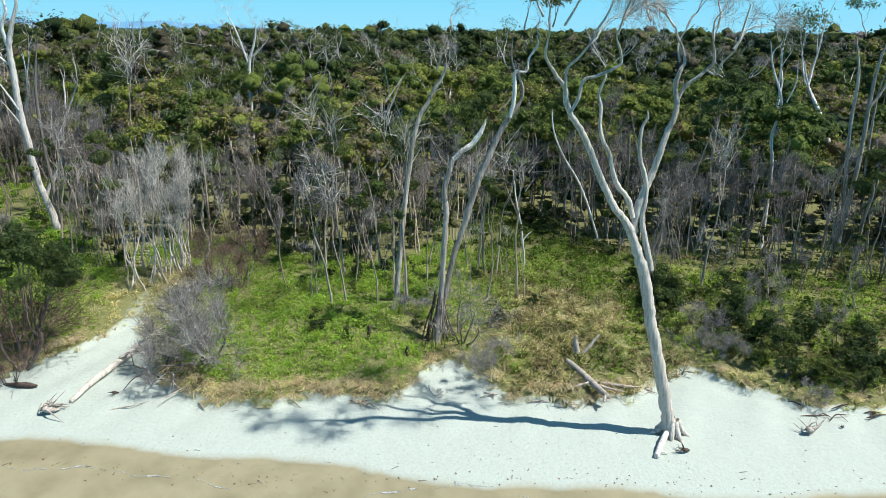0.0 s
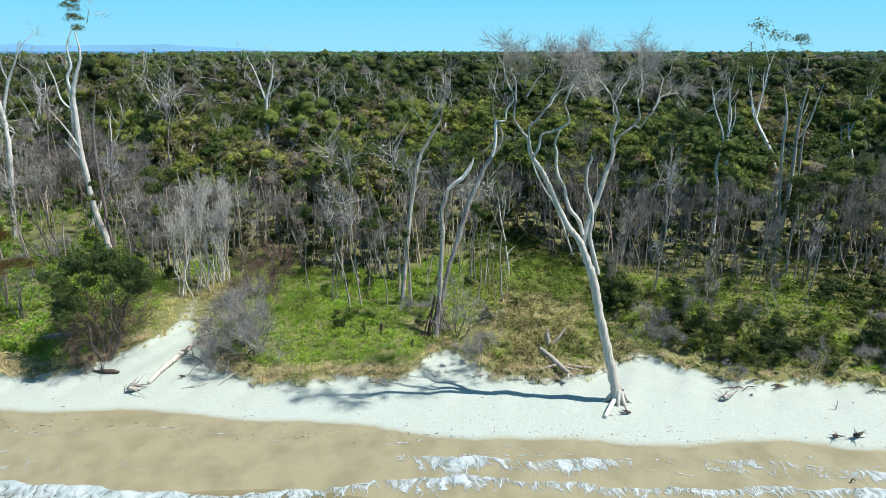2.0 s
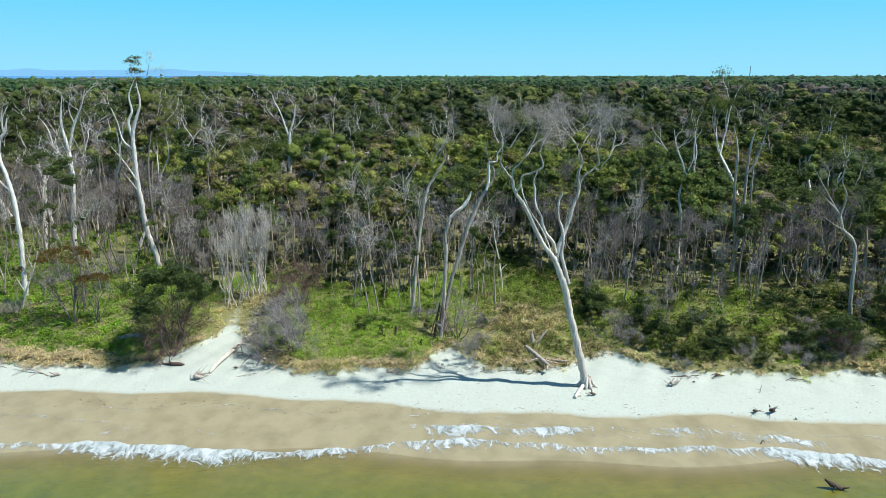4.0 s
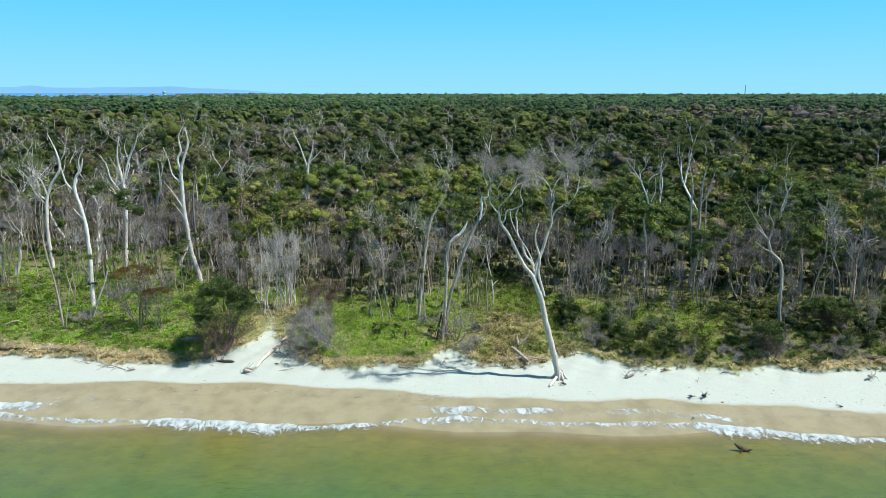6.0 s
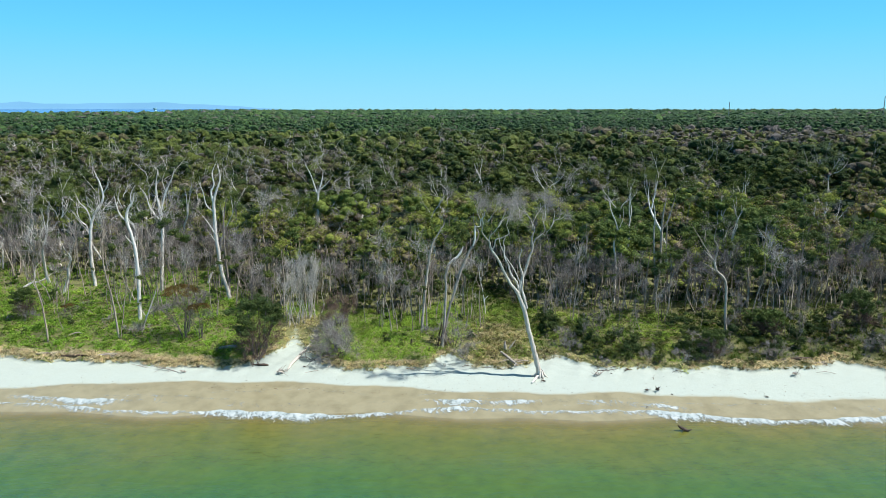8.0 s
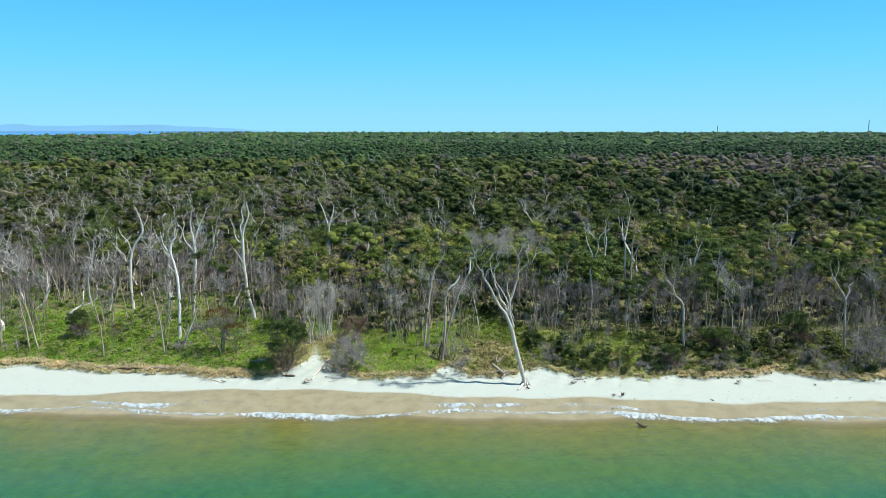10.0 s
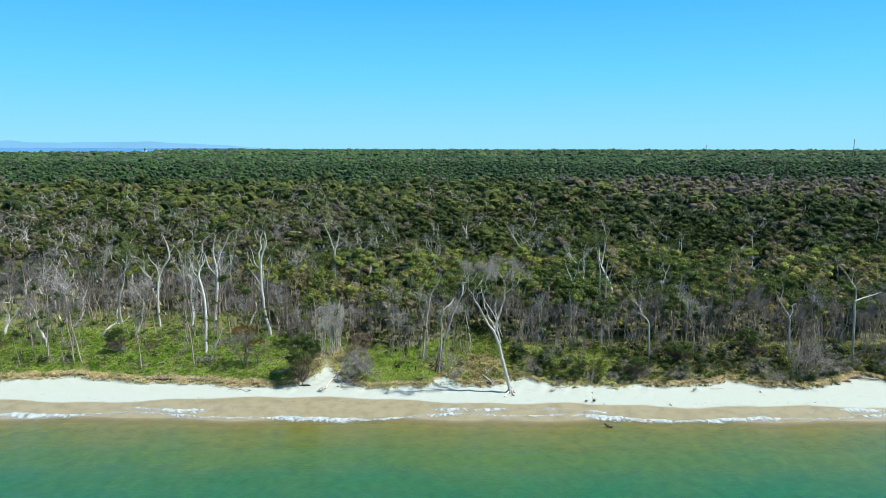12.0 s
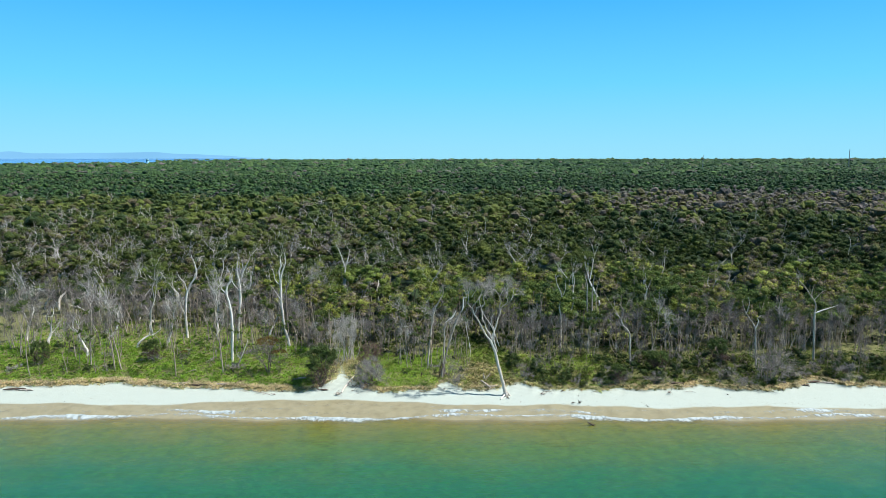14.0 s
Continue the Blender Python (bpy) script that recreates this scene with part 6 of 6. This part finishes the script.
log_thing("bleached_log", "short white log beside a gum's roots", (10.7, 27.0), [[(-0.55, -0.85, 0.08, 0.1), (-0.1, -0.1, 0.18, 0.15), (0.3, 0.5, 0.3, 0.13), (0.5, 0.9, 0.35, 0.05)], [(-0.3, -0.5, 0.12, 0.05), (0.05, -0.6, 0.05, 0.02)]], BARK_WHITE)
root_ball("root_tangle", "dark broken roots in sand at a gum's foot", (11.5, 26.5), 0.6, 8, WET_WOOD, 8, 0.2)
log_thing("short_log", "short dark log at the grass edge", (6.5, 32.3), [[(-0.4, 0.1, 0.08, 0.05), (0, 0, 0.14, 0.07), (0.25, 0.3, 0.35, 0.03)]], WET_WOOD)
root_ball("driftwood_root", "bleached branching driftwood root on sand", (17.7, 27.7), 0.95, 9, DRIFT, 11, 0.4)
log_thing("driftwood_branch", "pale driftwood branch on sand", (18.1, 27.9), [[(-0.4, -0.3, 0.06, 0.05), (0.2, 0.1, 0.2, 0.05), (0.8, 0.5, 0.45, 0.02)], [(0.2, 0.1, 0.2, 0.03), (0.3, 0.5, 0.5, 0.01)]])
root_ball("small_stump", "small dark stump on dry sand", (19.55, 28.1), 0.3, 4, WET_WOOD, 12, 1.0)
root_ball("driftwood_root", "dark driftwood root on damp sand", (22.1, 23.7), 0.62, 7, WET_WOOD, 13, 0.2)
root_ball("driftwood_root", "dark upright driftwood root on damp sand", (23.2, 23.6), 0.85, 8, WET_WOOD, 14, 1.4)
log_thing("upright_stick", "thin upright stick in the sand", (23.9, 26.6), [[(0, 0, -0.1, 0.03), (0.05, 0, 0.3, 0.025), (0.1, 0.05, 0.62, 0.01)], [(0.05, 0, 0.2, 0.02), (-0.3, 0, 0.35, 0.008)]], DRIFT, "stick", ("stick", "twig"))
log_thing("tiny_stick", "short stick at the waterline", (20.9, 20.2), [[(0, 0, -0.1, 0.03), (0.12, 0, 0.25, 0.03), (0.3, 0, 0.1, 0.015)]], WET_WOOD, "stick", ("stick",))
root_ball("driftwood_root", "dark driftwood root on sand", (-29.3, 31.3), 0.75, 9, DRIFT, 15, 0.1)
log_thing("driftwood_branch", "grey forked branch lying on sand", (-31.4, 32.0), [[(-1.6, 0.5, 0.4, 0.03), (-0.6, 0.2, 0.3, 0.05), (0.6, -0.2, 0.2, 0.06), (1.6, -0.7, 0.05, 0.04)], [(0, 0, 0.25, 0.04), (0.8, 0.6, 0.3, 0.015)], [(-0.6, 0.2, 0.3, 0.03), (-1.2, -0.6, 0.06, 0.012)], [(0.6, -0.2, 0.2, 0.04), (0.2, -0.9, 0.04, 0.012)]])
log_thing("driftwood_branch", "thin grey branch lying on sand", (-34.6, 33.2), [[(-1.3, 0.3, 0.3, 0.02), (0, 0, 0.15, 0.04), (1.1, -0.5, 0.04, 0.02)], [(0, 0, 0.15, 0.03), (0.7, 0.5, 0.3, 0.01)]])
root_ball("small_stump", "reddish short stump at the scarp foot", (-28.0, 32.7), 0.5, 5, WET_WOOD, 16, 0.9)
for k, (x, y, ln) in enumerate(((-46.5, 36.4, 3.2), (-43.0, 36.0, 4.0), (-39.2, 35.6, 3.0), (-76.0, 37.2, 3.6), (-73.8, 36.6, 2.6), (42.8, 29.9, 2.6), (44.8, 29.7, 2.0), (68.5, 30.2, 3.4), (71.0, 29.6, 3.0), (66.2, 29.0, 2.4))):
    a = rd.uniform(-0.35, 0.35)
    log_thing("weathered_log", "weathered dark log lying along the dune scarp", (x, y), [
        [(-ln / 2, -a, 0.22, 0.08), (-ln / 4, -a / 2, 0.24, 0.15), (ln / 4, a / 2, 0.22, 0.16), (ln / 2, a, 0.1, 0.06)],
        [(0, 0, 0.2, 0.07), (0.5, -0.5, 0.14, 0.04), (0.9, -0.9, 0.04, 0.015)]], (DRIFT, WET_WOOD)[k % 2], group="logs along the scarp")
root_ball("driftwood_root", "pale forked driftwood root on sand", (40.0, 26.6), 1.0, 8, DRIFT, 17, 0.8)
log_thing("driftwood_branch", "small branch half buried in sand", (44.0, 27.0), [[(-1.0, 0.2, 0.05, 0.02), (0, 0, 0.2, 0.03), (1.0, -0.3, 0.04, 0.015)], [(0, 0, 0.2, 0.02), (0.4, 0.3, 0.4, 0.01)]])
root_ball("small_stump", "small dark stick clump on damp sand", (34.4, 21.6), 0.42, 5, WET_WOOD, 18, 0.1)
root_ball("small_stump", "small dark stump on sand", (50.1, 25.3), 0.45, 5, WET_WOOD, 19, 0.9)
root_ball("small_stump", "small grey stump on sand", (24.6, 22.8), 0.25, 4, WET_WOOD, 20, 0.6)
log_thing("post_stump", "weathered dark stump post standing in green cover", (-3.05, 36.4), [[(0, 0, -0.1, 0.13), (0, 0, 0.4, 0.12), (0.02, 0, 0.85, 0.1)]], WET_WOOD, "stump", ("stump",))
log_thing("post_stump", "short broken stump in green cover", (-0.9, 34.9), [[(0, 0, -0.1, 0.1), (0, 0, 0.3, 0.1), (0.05, 0, 0.55, 0.06)]], WET_WOOD, "stump", ("stump",))
log_thing("sunken_snag", "dark driftwood snag sticking out of shallow water", (22.9, 15.3), [[(0.5, 0, 0.45, 0.13), (0.2, 0.05, 0.62, 0.15), (-0.2, 0.12, 0.8, 0.14), (-0.5, 0.2, 1.05, 0.05)], [(0.3, 0, 0.5, 0.08), (0.75, -0.2, 0.72, 0.05)], [(0, 0.1, 0.7, 0.06), (-0.1, -0.35, 0.6, 0.03)]], WET_WOOD)
log_thing("clearing_log", "grey fallen trunk in a forest clearing", (10.0, 61.0), [[(-2.6, 0.8, 0.15, 0.14), (0, 0, 0.25, 0.17), (2.4, -0.9, 0.2, 0.1)], [(0.5, 0, 0.25, 0.06), (1.2, 0.9, 0.8, 0.02)]])
log_thing("clearing_log", "pale fallen trunk in grass", (-46.0, 41.5), [[(-1.0, -0.3, 0.1, 0.08), (-0.3, 0, 0.35, 0.1), (0.5, 0.2, 0.5, 0.08), (0.9, 0.3, 0.3, 0.03)]], BARK_PALE)
log_thing("leaning_dead_stem", "pale dead stem leaning in the grass", (-37.5, 43.0), [[(-0.5, 0, -0.1, 0.1), (0.2, 0, 1.8, 0.09), (1.3, 0.1, 4.4, 0.06), (1.7, 0.1, 5.6, 0.02)], [(0.2, 0, 1.6, 0.06), (-0.6, 0.2, 3.0, 0.02)]], BARK_WHITE, "dead tree", ("stem", "limb"))

for k in range(30):
    x = (rd.uniform(2.5, 12), rd.uniform(15, 31), rd.uniform(-12, 1))[k % 3]
    y = float(dune_edge(x)) - 0.075 * x - rd.uniform(-0.2, 0.7)
    ln, a = rd.uniform(0.5, 1.6), rd.normal() * 0.35
    p, q, r0 = (math.cos(a) * ln / 2, math.sin(a) * ln / 2), rd.uniform(0.06, 0.22), rd.uniform(0.02, 0.055)
    log_thing("dead_root", "thin weathered root lying along the dune foot", (x, y), [
        [(-p[0], -p[1], 0.03, r0 * 0.5), (-p[0] * 0.3, -p[1] * 0.3 + rd.normal() * 0.1, q, r0), (p[0] * 0.4, p[1] * 0.4, q * 0.7, r0 * 0.8), (p[0], p[1], 0.02, 0.008)],
        [(0, 0, q, r0 * 0.6), (rd.normal() * 0.3, -0.35, 0.03, 0.008)]], (DRIFT, WET_WOOD, BARK_PALE)[k % 3], "root", ("root", "rootlet"), "roots along the dune foot", 6)

# prop roots of the twin-stemmed gum, hanging as a skirt
root_home = tagged(new("hanging_roots"), "skirt of thin dark hanging roots round a gum's foot", "roots")
root_home.location = (0.8, 36.5, float(rise(0.8, 36.5)))
for k in range(34):
    a = rd.uniform(0, 6.28)
    h, r0, r1 = rd.uniform(1.5, 3.4), rd.uniform(0.15, 0.25), rd.uniform(0.5, 1.35)
    g = Geo()
    tube(g, *bend(((math.cos(a) * r0 + 0.1 * h * 0.3, math.sin(a) * r0, h, 0.02), (math.cos(a) * (r0 + r1) * 0.5, math.sin(a) * (r0 + r1) * 0.45, h * 0.5, 0.022), (math.cos(a) * r1, math.sin(a) * r1, -0.25, 0.018)), 3), 4)
    part("root", g, WET_WOOD, root_home, smooth=True)

# log steps of the path
steps = tagged(new("log_steps"), "grey log steps set in a sandy path", "steps")
steps.location = (-20.3, 48.2, float(rise(-20.3, 48.2)))
for k in range(9):
    yy = k * 0.62
    g = Geo()
    zz = float(rise(-20.3 - 0.13 * yy, 48.2 + yy)) - steps.location[2]
    tube(g, *bend(((-1.15 - 0.13 * yy, yy + 0.05, zz + 0.08, 0.07), (-0.13 * yy, yy, zz + 0.1, 0.085), (1.15 - 0.13 * yy, yy - 0.06, zz + 0.08, 0.075)), 4), 7)
    part("step", g, BARK_PALE, steps, smooth=True)

# wrack: leaves, sticks and weed left along the tide line, and pits in the sand
g = Geo()
n = 1100
x = rd.uniform(-90, 95, n)
y = 25.0 + rd.normal(size=n) * 0.35 + 0.35 * np.sin(x * 0.25) - 0.075 * x
more = rd.random(n) < 0.35
y = np.where(more, y + np.abs(rd.normal(size=n)) * 2.4, y)
z = rise(x, y) + 0.015
leaves(g, np.stack([x, y, z], -1), np.broadcast_to((0, 0, 1.0), (n, 3)), 0.055, rd, rd.uniform(0, 1, n))
ribbons(g, np.stack([x, y, z + 0.01], -1)[:150], np.stack([rd.normal(size=150), rd.normal(size=150) * 0.4, 0.03 + 0 * x[:150]], -1), rd.uniform(0.1, 0.4, 150), 0.025, rd, 0.2)
tagged(part("beach_wrack", g, TWIG_RED, None, "dark leaves and sticks along the tide line"), "dark leaves and sticks along the tide line", "wrack", kind="stuff")

# ---- far things ----
def paint(name, colour, rough=0.7):
    m, n, l, b = nodes_of(name, rough)
    l.new(ramp(n, l, noise_of(n, l, 0.4, 3, place(n)), ((0.3, tuple(c * 0.88 for c in colour)), (0.7, colour))), b.inputs["Base Color"])
    return m


CONCRETE, STEEL, ROOF = paint("pale_blue_concrete", (0.2, 0.42, 0.52)), paint("grey_steel", (0.2, 0.23, 0.25), 0.5), paint("white_roof", (0.5, 0.52, 0.53))


def lathe(rows, sides=20):
    bm = bmesh.new()
    rings = [[bm.verts.new((r * math.cos(2 * math.pi * k / sides), r * math.sin(2 * math.pi * k / sides), z)) for k in range(sides)] for r, z in rows]
    for a, b2 in zip(rings, rings[1:]):
        for k in range(sides):
            bm.faces.new((a[k], a[(k + 1) % sides], b2[(k + 1) % sides], b2[k]))
    bm.faces.new(rings[-1])
    return bm


tower = tagged(new("water_tower"), "pale blue concrete water tower above the far trees", "tower")
tower.location = (-856, 2400, float(rise(-856, 2400)))
part("shaft", lathe(((5.0, 0), (4.8, 12), (4.8, 25))), CONCRETE, tower, smooth=True)
part("tank", lathe(((4.8, 25), (5.6, 26), (5.6, 31), (5.0, 32))), CONCRETE, tower, smooth=True)


def mast(x, y, top):
    ob = tagged(new("radio_mast"), "thin grey lattice radio mast above the far forest", "mast", "radio masts")
    ob.location = (x, y, float(rise(x, y)))
    for k in range(3):
        a = k * 2.094
        g = Geo()
        tube(g, ((math.cos(a) * 1.1, math.sin(a) * 1.1, 0), (math.cos(a) * 0.5, math.sin(a) * 0.5, top)), (0.3, 0.24), 5)
        part("leg", g, STEEL, ob)
    for z in np.arange(2, top, 3.5):
        g = Geo()
        r = 1.1 - 0.6 * z / top
        for k in range(3):
            a, c = k * 2.094, (k + 1) * 2.094
            tube(g, ((math.cos(a) * r, math.sin(a) * r, z), (math.cos(c) * r, math.sin(c) * r, z + 1.7)), (0.14, 0.14), 4)
        part("brace", g, STEEL, ob)
    g = Geo()
    tube(g, ((0, 0, top - 3), (0, 0, top + 2)), (0.7, 0.5), 8)
    part("antenna", g, STEEL, ob)


mast(712, 1500, 41)
mast(1068, 1500, 54)


def house(x, y, w, d, h, turn):
    ob = tagged(new("far_house"), "low white-roofed building among far trees", "house", "far houses")
    ob.matrix_basis = pose(x, y, float(rise(x, y)) - 3.4, 0, 0, turn)
    bm = bmesh.new()
    bmesh.ops.create_cube(bm, size=1, matrix=Matrix.LocRotScale((0, 0, h / 2), None, (w, d, h)))
    part("wall", bm, ROOF, ob)
    bm = bmesh.new()
    pts = [bm.verts.new(p) for p in ((-w / 2 - 0.6, -d / 2 - 0.6, h), (w / 2 + 0.6, -d / 2 - 0.6, h), (w / 2 + 0.6, d / 2 + 0.6, h), (-w / 2 - 0.6, d / 2 + 0.6, h), (-w / 2 - 0.6, 0, h + 2.6), (w / 2 + 0.6, 0, h + 2.6))]
    for q in ((0, 1, 5, 4), (2, 3, 4, 5), (0, 4, 3), (1, 2, 5), (0, 3, 2, 1)):
        bm.faces.new([pts[i] for i in q])
    part("roof", bm, ROOF, ob)


house(-560, 1800, 11, 8, 12.2, 12)
house(-395, 1300, 12, 8, 12.6, -8)
house(-372, 1310, 10, 8, 12.2, 5)
house(-349, 1320, 12, 8, 12.6, 20)
house(-820, 2380, 18, 10, 15, 10)
